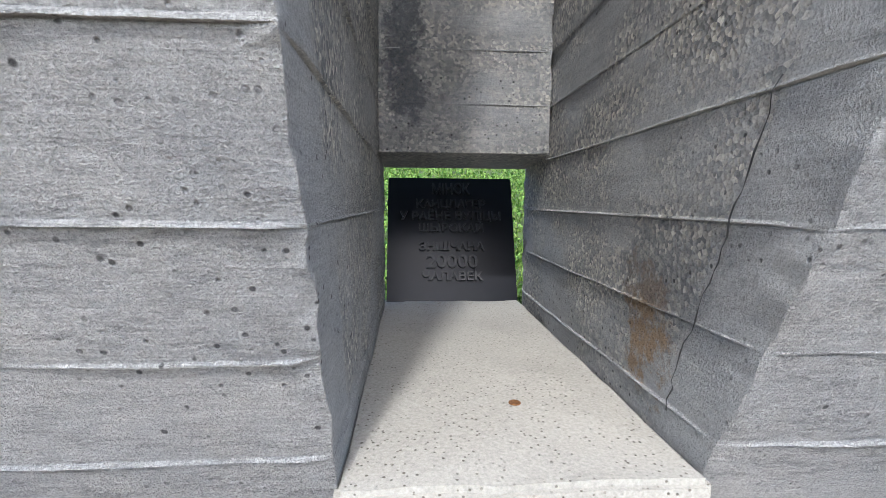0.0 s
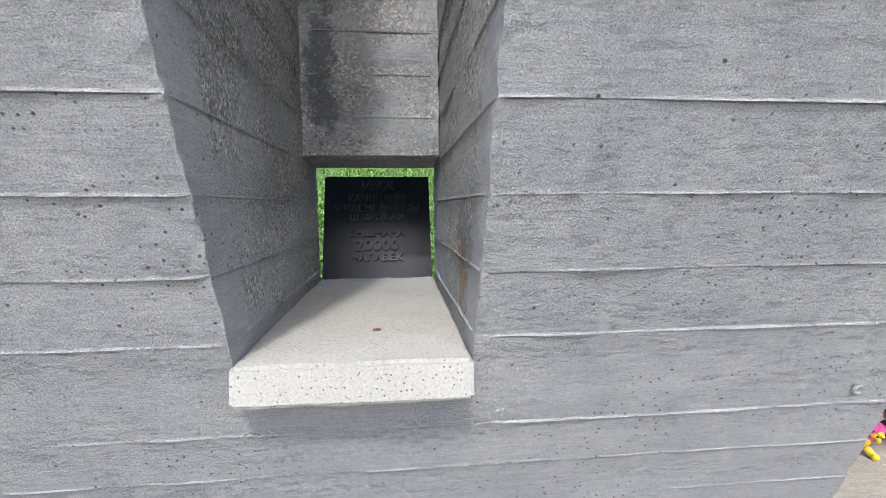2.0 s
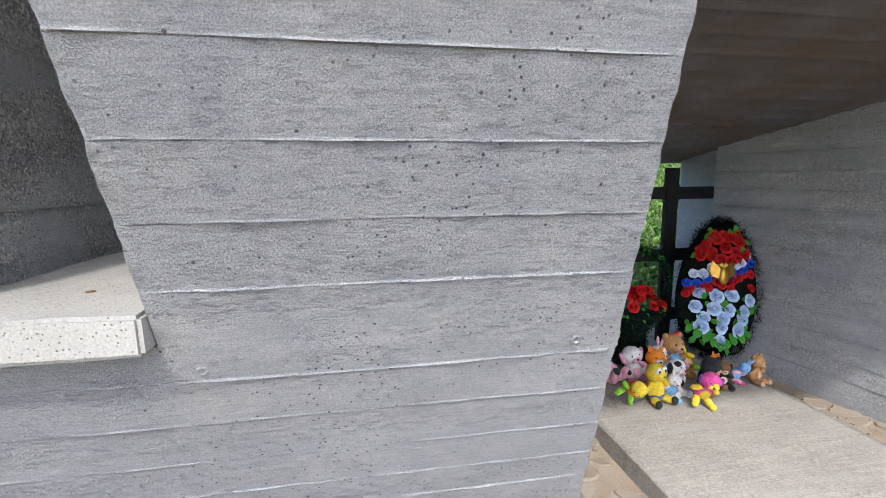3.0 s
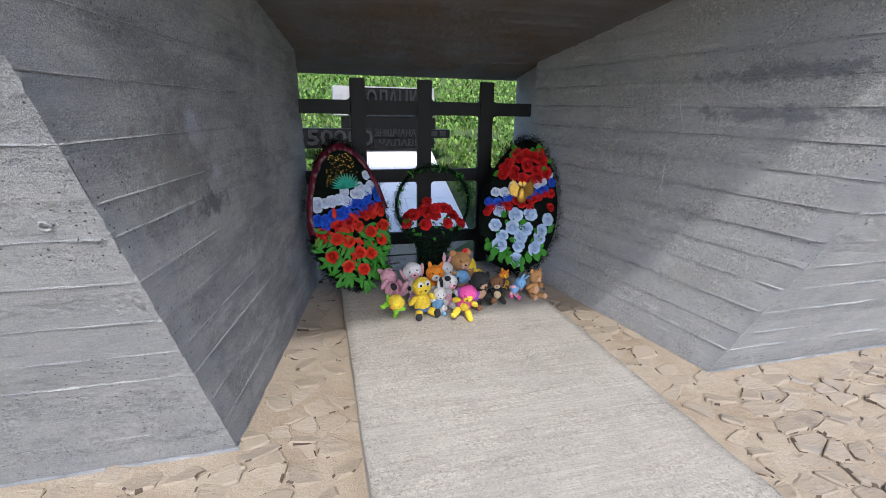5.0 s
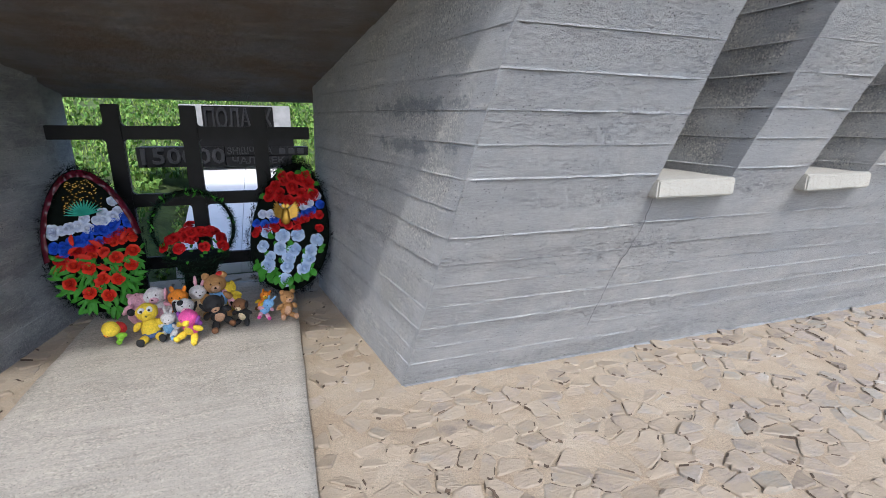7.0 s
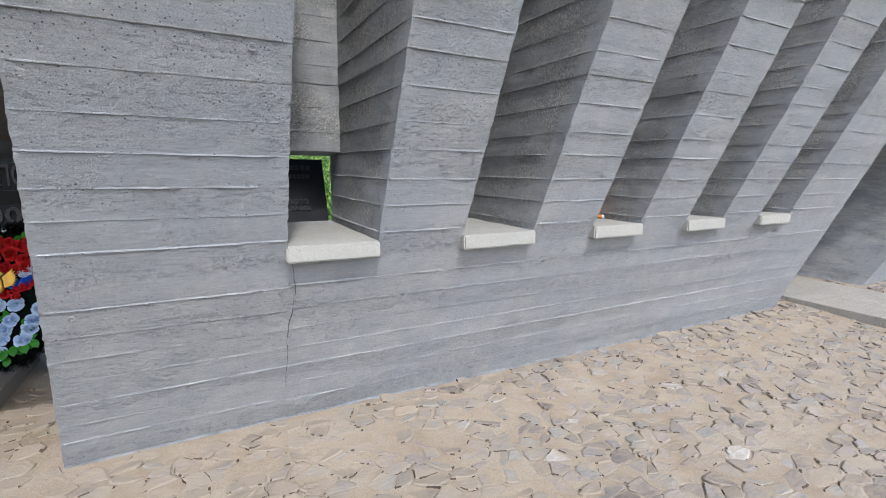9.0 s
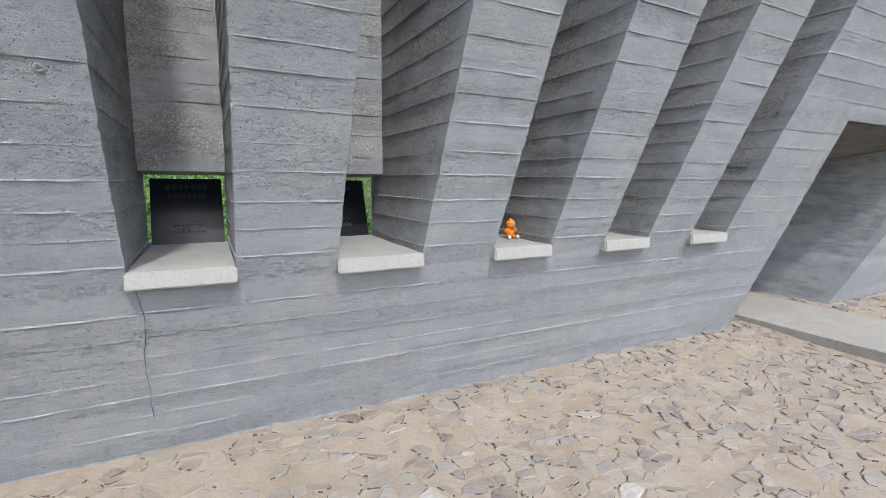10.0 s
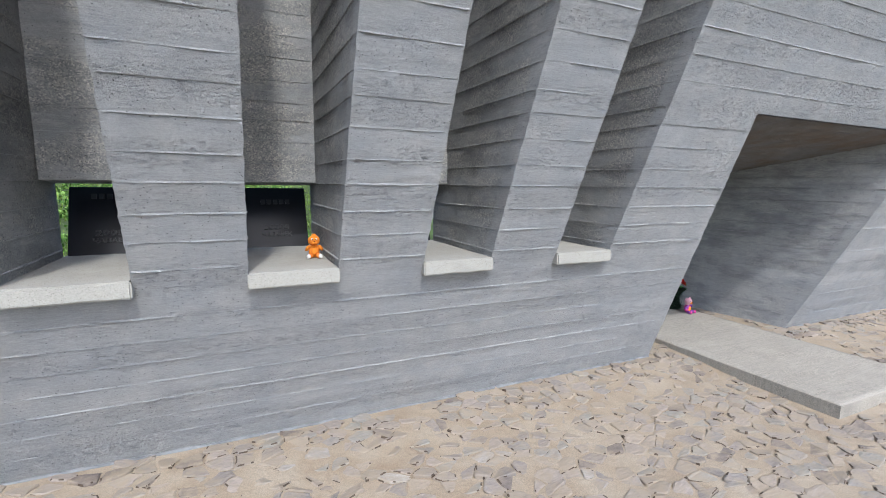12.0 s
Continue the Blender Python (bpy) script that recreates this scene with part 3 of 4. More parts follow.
for k, (a, b) in enumerate(NICHES):
    sill(a - 0.006, b + (-0.003 if k == 0 else 0.004), 0.655 if k == 0 else 0.675, k * 7.3)


# ---- lettering ----
def words(text, size, depth=0.008, bold=0.0):
    """Raised letters as a mesh in the xz plane, centred, facing -y."""
    cu = bpy.data.curves.new("letters", "FONT")
    cu.body, cu.size, cu.extrude, cu.align_x, cu.align_y, cu.offset = text, size, depth, "CENTER", "CENTER", bold
    cu.resolution_u = 2
    ob = bpy.data.objects.new("letters", cu)
    me = bpy.data.meshes.new_from_object(ob)
    bpy.data.objects.remove(ob)
    me.transform(Matrix.Rotation(radians(90), 4, "X"))
    return me


def lettering(parent, text, size, place, tilt, mat, width=None, depth=0.006, name="lettering"):
    me = words(text, size, depth, size * 0.018)
    me.materials.append(mat)
    ob = new(name, me)
    if width:
        w = max(v.co.x for v in me.vertices) - min(v.co.x for v in me.vertices)
        me.transform(Matrix.Diagonal((width / w, 1, 1, 1)))
    ob.parent = parent
    ob.matrix_basis = Matrix.Translation(place) @ Matrix.Rotation(radians(tilt), 4, "X")
    return ob


PT = math.degrees(math.atan2(0.16, 0.436))
def plaque(x0, x1, lines, label):
    root = tagged(new("memorial_plaque"), label, "plaque", "niche plaques")
    xm = (x0 + x1) / 2
    root.location = (xm, 1.708, SILLZ1)
    w = (x1 - x0) / 2
    bm = bmesh.new()
    # a plate that leans back, slightly narrower at the top
    lo = [Vector((-w, 0, -0.004)), Vector((w, 0, -0.004)), Vector((w, 0.03, -0.004)), Vector((-w, 0.03, -0.004))]
    hi = [Vector((p.x * 0.995, p.y + 0.16, 0.436)) for p in lo]
    hexa(bm, lo, hi)
    bmesh.ops.bevel(bm, geom=list(bm.edges), offset=0.003, segments=2, affect="EDGES")
    plate = part("plate", bm, M_BLACK, root)
    for text, size, s, wid in lines:
        y, z = 0.16 * s, 0.436 * s
        if text.startswith("#"):
            bm = bmesh.new()
            n = int(text[1:])
            for i in range(n):
                x = (i - (n - 1) / 2) * wid / n
                box(bm, x - wid / n * 0.36, x + wid / n * 0.36, -0.006, 0.004, -size * 0.36, size * 0.36, 0.002)
            ob = part("lettering", bm, M_LETTER, plate)
            ob.matrix_basis = Matrix.Translation((0, y - 0.001, z)) @ Matrix.Rotation(radians(-PT), 4, "X")
        else:
            lettering(plate, text, size, (0, y - 0.003, z), -PT, M_LETTER, wid, 0.009)
    return root


plaque(0.236, 0.699, [("МIНСК", 0.055, 0.90, 0.14), ("КАНЦЛАГЕР", 0.042, 0.775, 0.255), ("У РАЁНЕ ВУЛIЦЫ", 0.042, 0.675, 0.37), ("ШЫРОКАЙ", 0.042, 0.575, 0.235), ("ЗНIШЧАНА", 0.042, 0.425, 0.235), ("20000", 0.068, 0.305, 0.185), ("ЧАЛАВЕК", 0.042, 0.19, 0.215)], "black metal memorial plaque with raised lettering, leaning back on a sill")
plaque(5.318, 5.758, [("#7", 0.05, 0.86, 0.26), ("#8", 0.04, 0.72, 0.24), ("20000", 0.055, 0.31, 0.18), ("ЧАЛАВЕК", 0.042, 0.20, 0.21)], "black metal memorial plaque with low dark lettering")
plaque(6.318, 6.81, [("#6", 0.05, 0.86, 0.26), ("20000", 0.055, 0.31, 0.20), ("ЧАЛАВЕК", 0.042, 0.20, 0.23)], "black metal memorial plaque with low dark lettering")
plaque(7.364, 7.812, [("#5", 0.05, 0.76, 0.22), ("20000", 0.055, 0.33, 0.18), ("ЧАЛАВЕК", 0.042, 0.21, 0.21)], "black metal memorial plaque with low dark lettering")
plaque(8.376, 8.834, [("#6", 0.05, 0.8, 0.22)], "plain black metal memorial plaque")
plaque(9.402, 9.874, [("#6", 0.05, 0.8, 0.22)], "plain black metal memorial plaque")

# a small rusty coin on the sill
bm = bmesh.new()
bmesh.ops.create_cone(bm, segments=20, radius1=0.0105, radius2=0.0105, depth=0.0022, cap_ends=True)
bmesh.ops.bevel(bm, geom=[e for e in bm.edges if e.calc_face_angle(0) > 1], offset=0.0005, segments=1, affect="EDGES")
coin = mesh_object("coin", bm, plain("rusty_copper", (0.26, 0.12, 0.045), 0.5, 0.3, 200.0, metal=0.5))
coin.location = (0.501, 0.888, SILLZ1 + 0.002)
tagged(coin, "small rusty brown coin lying on a sill", "coin")

# ---- iron grille ----
GY = 2.958
grille = tagged(new("iron_grille"), "black flat-bar iron grille standing across the recess", "grille")
grille.location = (3.05, GY, 0)
GX, GZ, HW = (2.564, 3.048, 3.531), (1.302, 0.812, 0.322), 0.053
for x in GX:
    bm = bmesh.new()
    box(bm, x - 3.05 - HW, x - 3.05 + HW, -0.022, 0.022, -0.02, 1.497, 0.004)
    part("upright", bm, M_GRATE, grille)
for z in GZ:
    bm = bmesh.new()
    box(bm, -0.885, 0.85, -0.018, 0.018, z - 0.048, z + 0.048, 0.004)
    for x in GX:
        for sx in (-1, 1):
            for sz in (-1, 1):
                r = 0.035
                c = [Vector((x - 3.05 + sx * (HW - 0.002), 0, z + sz * 0.046))]
                pts = [c[0]] + [c[0] + Vector((sx * r * (1 - math.sin(q)), 0, sz * r * (1 - math.cos(q)))) for q in [math.pi / 2 * i / 5 for i in range(6)]]
                fr = [bm.verts.new(p + Vector((0, -0.0165, 0))) for p in pts]
                bk = [bm.verts.new(p + Vector((0, 0.0165, 0))) for p in pts]
                bm.faces.new(fr)
                bm.faces.new(bk[::-1])
                for i in range(len(fr)):
                    k = (i + 1) % len(fr)
                    bm.faces.new((fr[i], bk[i], bk[k], fr[k]))
    part("crossbar", bm, M_GRATE, grille)

# ---- the stone memorial on the bank ----
memorial = tagged(new("stone_memorial"), "white marble memorial on the bank with black raised lettering", "memorial")
memorial.location = (3.2, 5.9, 0)
bm = bmesh.new()
box(bm, -0.70, 0.64, -0.05, 0.3, 1.20, 1.57, 0.006)
part("grey_block", bm, M_GREYST, memorial, "rough grey stone block")
bm = bmesh.new()
box(bm, -0.44, 0.42, -0.085, -0.04, 1.215, 1.555, 0.004)
nb = part("name_board", bm, M_GRATE, memorial, "black board with raised town name")
lettering(nb, "ПОЛАЦК", 0.34, (-0.01, -0.09, 1.385), 0, M_LETTER, 0.82, 0.022)
bm = bmesh.new()
box(bm, -0.60, 0.66, -0.06, 0.25, 1.02, 1.19, 0.006)
part("dark_band", bm, M_GRATE, memorial)
bm = bmesh.new()
box(bm, -1.22, -0.22, -0.16, 0.1, 0.79, 1.04, 0.005)
ub = part("number_board", bm, M_GRATE, memorial)
lettering(ub, "150000", 0.27, (-0.72, -0.165, 0.915), 0, M_LETTER, 0.96, 0.02)
bm = bmesh.new()
box(bm, -0.21, 0.84, -0.15, 0.1, 0.925, 1.035, 0.004)
box(bm, -0.21, 0.62, -0.148, 0.1, 0.79, 0.92, 0.004)
tb = part("text_board", bm, M_GRATE, memorial)
lettering(tb, "ЗНIШЧАНА", 0.12, (0.09, -0.155, 0.98), 0, M_LETTER, 0.56, 0.012)
lettering(tb, "ЧАЛАВЕК", 0.12, (0.19, -0.153, 0.855), 0, M_LETTER, 0.66, 0.012)
bm = bmesh.new()
for i in range(3):
    box(bm, 0.46 + i * 0.12, 0.54 + i * 0.12, -0.162, -0.14, 0.945, 1.015, 0.003)
part("letter_bars", bm, M_LETTER, tb)
for i in range(5):
    y0, z0 = -0.05 - 0.40 * i, 0.77 - 0.155 * i
    for j in range(2):
        bm = bmesh.new()
        x0 = -0.58 + 0.59 * j
        lo = [Vector((x0, y0, z0 - 0.10)), Vector((x0 + 0.585, y0, z0 - 0.10)), Vector((x0 + 0.585, y0 - 0.395, z0 - 0.253)), Vector((x0, y0 - 0.395, z0 - 0.253))]
        hexa(bm, lo, [p + Vector((0, 0.02, 0.10)) for p in lo])
        part("marble_tile", bm, M_MARBLE, memorial)
bm = bmesh.new()
box(bm, -0.5, 0.55, 0.0, 0.25, 0.2, 1.25, 0.01)
part("plinth", bm, M_GREYST, memorial)


# ---- grass and weeds on the bank ----
def blades(name, mat, count, xr, yr, length, wide, seed, label):
    rs = np.random.RandomState(seed)
    vs, fs = [], []
    for _ in range(count):
        x, y = rs.uniform(*xr), yr[0] + (yr[1] - yr[0]) * rs.rand() ** 1.5
        if 2.5 < x < 3.9 and 3.6 < y < 6.2:
            continue
        z = ground_z(x, y)
        if noise.noise(Vector((x * 1.1, y * 1.1, 5))) < -0.45 and rs.rand() < 0.8:
            continue
        a, L, w = rs.uniform(0, 6.283), length * rs.uniform(0.5, 1.4), wide * rs.uniform(0.6, 1.3)
        dx, dy = math.cos(a), math.sin(a)
        lean = rs.uniform(0.2, 0.9) * L
        k = len(vs)
        vs += [(x - dy * w, y + dx * w, z - 0.02), (x + dy * w, y - dx * w, z - 0.02), (x + dx * lean * 0.4 + dy * w, y + dy * lean * 0.4 - dx * w, z + L * 0.6), (x + dx * lean * 0.4 - dy * w, y + dy * lean * 0.4 + dx * w, z + L * 0.6), (x + dx * lean, y + dy * lean, z + L * 0.85)]
        fs += [(k, k + 1, k + 2, k + 3), (k + 3, k + 2, k + 4)]
    me = bpy.data.meshes.new(name)
    me.from_pydata(vs, [], fs)
    me.materials.append(mat)
    return tagged(new(name, me), label, "grass", kind="stuff")


blades("grass", M_BLADE, 60000, (-2.0, 9.5), (3.6, 14.0), 0.06, 0.007, 3, "short bright green grass on the bank")
blades("weeds", M_WEED, 20000, (-1.5, 8.5), (3.65, 13.0), 0.07, 0.024, 8, "broad-leaved green weeds among the grass")


# ---- flowers ----
def rose_mesh(name, mat, seed):
    rs = random.Random(seed)
    bm = bmesh.new()
    for ring, (n, r, h, tilt) in enumerate(((3, 0.25, 0.86, 0.1), (4, 0.46, 0.80, 0.35), (5, 0.76, 0.64, 0.8), (6, 1.08, 0.38, 1.3))):
        for i in range(n):
            a = 2 * math.pi * (i + 0.5 * ring) / n + rs.uniform(-0.2, 0.2)
            half = math.pi / n * 1.15
            lift = rs.uniform(-0.10, 0.12)
            rows = []
            for s in range(4):
                q = s / 3
                row = []
                for c in range(4):
                    b = a + half * (c / 1.5 - 1)
                    rr = r * (0.25 + 0.75 * q ** 0.7) * (1 + 0.12 * (abs(c - 1.5) < 1)) + 0.1 * max(0, q - 0.6) * math.sin(tilt)
                    z = h * q - 0.22 * tilt * max(0, q - 0.55) + lift * q + rs.uniform(-0.02, 0.03)
                    row.append(bm.verts.new((rr * math.cos(b), rr * math.sin(b), z)))
                rows.append(row)
            for s in range(3):
                for c in range(3):
                    bm.faces.new((rows[s][c], rows[s][c + 1], rows[s + 1][c + 1], rows[s + 1][c])).smooth = True
    g = bmesh.ops.create_icosphere(bm, subdivisions=2, radius=1.0)["verts"]
    for v in g:
        v.co = Vector((v.co.x * 0.26, v.co.y * 0.26, 0.42 + v.co.z * 0.26))
    g = bmesh.ops.create_icosphere(bm, subdivisions=2, radius=1.0)["verts"]
    for v in g:
        v.co = Vector((v.co.x * 0.5, v.co.y * 0.5, 0.06 + v.co.z * 0.26))
    me = bpy.data.meshes.new(name)
    bm.to_mesh(me)
    bm.free()
    me.materials.append(mat)
    return me


def leaf_mesh(name, mat, wide=0.36):
    bm = bmesh.new()
    prof = [(0.0, 0.03), (0.18, 0.6), (0.42, 1.0), (0.7, 0.7), (1.0, 0.02)]
    rows = []
    for k, (u, w) in enumerate(prof):
        z = 0.25 * math.sin(u * 2.2)
        jag = 1.12 if k % 2 else 0.9
        rows.append([bm.verts.new((-w * wide * jag, u, z + 0.06 * w)), bm.verts.new((0, u, z)), bm.verts.new((w * wide * jag, u, z + 0.06 * w))])
    for a, b in zip(rows, rows[1:]):
        for c in range(2):
            bm.faces.new((a[c], a[c + 1], b[c + 1], b[c])).smooth = True
    me = bpy.data.meshes.new(name)
    bm.to_mesh(me)
    bm.free()
    me.materials.append(mat)
    return me


ROSE = {k: rose_mesh("rose", m, i) for i, (k, m) in enumerate((("red", M_RED), ("orange", M_ORANGERED), ("pale", M_SKYW), ("white", M_WHITEF), ("blue", M_BLUEF)))}
LEAF = leaf_mesh("leaf", M_LEAF)
FERN = leaf_mesh("leaf", M_LEAF, 0.17)
ORLEAF = leaf_mesh("leaf", M_ORANGERED, 0.2)
TEAL = leaf_mesh("fan_blade", M_TEAL, 0.06)


def put(name, me, parent, place, way, size, spin=0.0):
    """A flower or leaf on a thing: its z along way."""
    ob = new(name, me)
    ob.parent = parent
    q = Vector(way).to_track_quat("Z", "Y").to_matrix().to_4x4()
    ob.matrix_basis = Matrix.Translation(place) @ q @ Matrix.Rotation(spin, 4, "Z") @ Matrix.Scale(size, 4)
    return ob


def needles(bm, pts, length, wide, count, rs):
    """Short needles that stick out round a line of points."""
    for _ in range(count):
        p, axis = pts[rs.randrange(len(pts))]
        a = Vector((rs.gauss(0, 1), rs.gauss(0, 1), rs.gauss(0, 1)))
        a = (a - axis * a.dot(axis) * 0.7).normalized() * length * rs.uniform(0.6, 1.2)
        w = a.cross(axis if abs(a.normalized().dot(axis)) < 0.95 else Vector((0, 0, 1))).normalized() * wide
        b = p + Vector((rs.gauss(0, 0.01), rs.gauss(0, 0.01), rs.gauss(0, 0.01)))
        bm.faces.new((bm.verts.new(b - w), bm.verts.new(b + w), bm.verts.new(b + a)))


def egg(t, w, h):
    """A point of a wreath's outline: t round it from the top, half width w, half height h."""
    z = math.cos(t)
    return Vector((math.sin(t) * w * (1.0 - 0.16 * z), 0, z * h))


def wreath(place, yaw, tilt, roll, w, h, label):
    """An egg-shaped fir backing on which flowers are pinned; local xz plane, facing -y."""
    root = tagged(new("wreath"), label, "wreath", "memorial wreaths")
    root.matrix_basis = Matrix.Translation(place) @ Matrix.Rotation(radians(yaw), 4, "Z") @ Matrix.Rotation(radians(-tilt), 4, "X") @ Matrix.Rotation(radians(roll), 4, "Y")
    rs = random.Random(int(w * 1000) + int(yaw))
    bm = bmesh.new()
    n = 48
    ring0 = [bm.verts.new(egg(2 * math.pi * i / n, w * 0.93, h * 0.95) + Vector((0, 0.0, h))) for i in range(n)]
    ring1 = [bm.verts.new(v.co + Vector((0, 0.03, 0))) for v in ring0]
    mid = bm.verts.new((0, -0.045, h))
    for i in range(n):
        k = (i + 1) % n
        bm.faces.new((ring0[i], ring0[k], mid))
        bm.faces.new((ring0[i], ring1[i], ring1[k], ring0[k]))
    bm.faces.new(ring1)
    part("backing", bm, M_DARKFIR, root, "black backing board")
    bm = bmesh.new()
    pts = []
    for i in range(160):
        t = 2 * math.pi * i / 160
        p = egg(t, w * rs.uniform(0.88, 1.02), h * rs.uniform(0.92, 1.0)) + Vector((0, rs.uniform(-0.03, 0.01), h))
        pts.append((p, Vector((math.cos(t), 0, -math.sin(t)))))
    needles(bm, pts, 0.055, 0.0024, 4200, rs)
    part("fir_fringe", bm, M_DARKFIR, root, "dark needle fringe")
    return root


def on(w, h, u, v, out=0.03):
    """A place on a wreath's front by u in -1..1 and v in 0..1 from the bottom."""
    z = 2 * v - 1
    half = math.sqrt(max(0.0, 1 - z * z)) * w * (1.0 - 0.16 * z) * 0.84
    z *= 0.93
    return Vector((u * half, -0.05 * (1 - 0.7 * u * u) - out * 0.35, h + z * h))


def row_of(root, kind, w, h, v0, bow, count, size, rs, span=0.82, slant=0.0):
    for i in range(count):
        u = (-span + 2 * span * i / (count - 1) if count > 1 else 0) + rs.uniform(-0.07, 0.07) + (0.5 * span / count if kind == "pale" and int(v0 * 100) % 2 else 0)
        v = v0 + bow * (1 - u * u) + slant * u + rs.uniform(-0.022, 0.022)
        put("flower", ROSE[kind], root, on(w, h, u, v), (u * 0.35 + rs.uniform(-0.15, 0.15), -1, 0.15 + rs.uniform(-0.15, 0.15)), 0.86 * size * rs.uniform(0.85, 1.1), rs.uniform(0, 6))


# wreath with a gold emblem, beside the wall
W, H = 0.305, 0.515
wr = wreath((3.615, 2.50, 0.12), -12, 13, 7, W, H, "oval wreath of red, blue and pale roses with gold emblem")
rs = random.Random(21)
for v, n, sp in ((0.90, 4, 0.6), (0.845, 5, 0.72), (0.785, 5, 0.78), (0.725, 6, 0.8)):
    row_of(wr, "red", W, H, v, 0.0, n, 0.041, rs, sp, 0.02)
row_of(wr, "white", W, H, 0.655, 0.0, 8, 0.036, rs, 0.86, 0.11)
row_of(wr, "blue", W, H, 0.595, 0.0, 9, 0.036, rs, 0.88, 0.11)
row_of(wr, "red", W, H, 0.535, 0.0, 9, 0.036, rs, 0.88, 0.11)
row_of(wr, "red", W, H, 0.485, 0.0, 4, 0.034, rs, 0.9, 0.05)
for v, n, sp in ((0.43, 4, 0.74), (0.34, 4, 0.72), (0.25, 3, 0.6), (0.165, 3, 0.6), (0.09, 1, 0.0)):
    row_of(wr, "pale", W, H, v, 0.01, n, 0.049, rs, sp, 0.01)
for i in range(64):
    u, v = rs.uniform(-0.95, 0.95), rs.choice((rs.uniform(0.04, 0.45), rs.uniform(0.04, 0.45), rs.uniform(0.68, 0.97)))
    a = rs.uniform(0, 6.28)
    put("leaf", LEAF, wr, on(W, H, u, v, 0.0), (math.cos(a) * 0.4, -1, math.sin(a) * 0.4), rs.uniform(0.05, 0.075), rs.uniform(0, 6.28))
for i in range(9):
    u = -0.8 + 0.2 * i
    put("leaf", LEAF, wr, on(W, H, u, 0.10 + 0.12 * abs(u), 0.03), (u * 0.3, -1, 0.25), rs.uniform(0.075, 0.10), math.pi + u * 0.8)
# emblem: two raised wings, each one serrated plate, over a shield and a double head
def plate(outline, thick, mat, name, parent):
    bm = bmesh.new()
    fr = [bm.verts.new((x, -thick, z)) for x, z in outline]
    bk = [bm.verts.new((x, thick, z)) for x, z in outline]
    bm.faces.new(fr)
    bm.faces.new(bk[::-1])
    for q in range(len(fr)):
        r = (q + 1) % len(fr)
        bm.faces.new((fr[q], bk[q], bk[r], fr[r]))
    bmesh.ops.recalc_face_normals(bm, faces=list(bm.faces))
    return part(name, bm, mat, parent)


bm = bmesh.new()
bmesh.ops.create_icosphere(bm, subdivisions=3, radius=1.0)
for v in bm.verts:
    v.co = Vector((v.co.x * (0.030 + 0.016 * max(0.0, -v.co.z)), v.co.y * 0.018, v.co.z * 0.065 - 0.012))
em = part("emblem", bm, M_GOLD, wr, "gold winged emblem")
em.matrix_basis = Matrix.Translation(on(W, H, -0.10, 0.60, 0.16)) @ Matrix.Rotation(radians(-6), 4, "Y")
for sg in (-1, 1):
    line = [(sg * 0.010, -0.045)]
    for i in range(8):
        a = radians(-14 + 9.5 * i)
        L = 0.088 + 0.005 * i
        line += [(sg * L * 0.78 * math.cos(a - 0.10), L * 0.78 * math.sin(a - 0.10)), (sg * L * math.cos(a), L * math.sin(a))]
    line.append((sg * 0.018, 0.035))
    wing = plate(line, 0.005, M_GOLD, "wing", em)
    wing.matrix_basis = Matrix.Translation((0, -0.006, 0)) @ Matrix.Rotation(radians(14 * sg), 4, "Z")
    plate([(sg * x, z) for x, z in ((0.002, 0.04), (0.016, 0.048), (0.034, 0.060), (0.022, 0.070), (0.012, 0.078), (0.003, 0.066))], 0.009, M_GOLD, "head", em)

# wreath with a wine-red ribbon, beside the other wall
W, H = 0.285, 0.51
wl = wreath((2.505, 2.5, 0.10), 10, 12, -5, W, H, "oval funeral wreath with wine ribbon, white, blue and red flowers")
rs = random.Random(33)
bm = bmesh.new()
pts = []
n = 60
line = []
for i in range(n + 1):
    t = -1.75 + 3.3 * i / n
    p = egg(t, W * 0.97, H * 0.95) + Vector((0, -0.03, H))
    inner = egg(t, W * 0.84, H * 0.85) + Vector((0, -0.055 - 0.012 * math.sin(i * 1.1), H))
    mid = (p + inner) / 2 + Vector((0, -0.018 + 0.008 * math.sin(i * 0.8), 0))
    line.append([bm.verts.new(p), bm.verts.new(mid), bm.verts.new(inner)])
for a, b in zip(line, line[1:]):
    for c in range(2):
        bm.faces.new((a[c], a[c + 1], b[c + 1], b[c])).smooth = True
part("ribbon", bm, M_WINE, wl, "wine-red satin ribbon")
bm = bmesh.new()
for i in range(120):
    u, v = rs.uniform(-0.6, 0.6), rs.uniform(0.72, 0.93)
    p = on(W, H, u, v, 0.0)
    hexa(bm, [p + Vector((dx, -0.002, dz)) for dx, dz in ((0, 0), (0.006, 0.001), (0.006, 0.004), (0, 0.004))], [p + Vector((dx, -0.006, dz)) for dx, dz in ((0, 0), (0.006, 0.001), (0.006, 0.004), (0, 0.004))])
part("gold_beads", bm, M_GOLD, wl, "scattered gold beads")
for i in range(15):
    a = radians(-80 + 160 * i / 14)
    put("fan_blade", TEAL, wl, on(W, H, 0.0, 0.69, 0.1), (0, -1, 0), 0.105, a)
row_of(wl, "white", W, H, 0.655, -0.035, 9, 0.036, rs, 0.84, 0.065)
row_of(wl, "white", W, H, 0.69, -0.03, 5, 0.034, rs, 0.86, 0.08)
row_of(wl, "blue", W, H, 0.585, -0.03, 10, 0.036, rs, 0.88, 0.065)
row_of(wl, "blue", W, H, 0.545, -0.03, 9, 0.034, rs, 0.88, 0.065)
row_of(wl, "red", W, H, 0.485, -0.02, 10, 0.036, rs, 0.9, 0.065)
row_of(wl, "orange", W, H, 0.44, -0.01, 8, 0.033, rs, 0.9, 0.065)
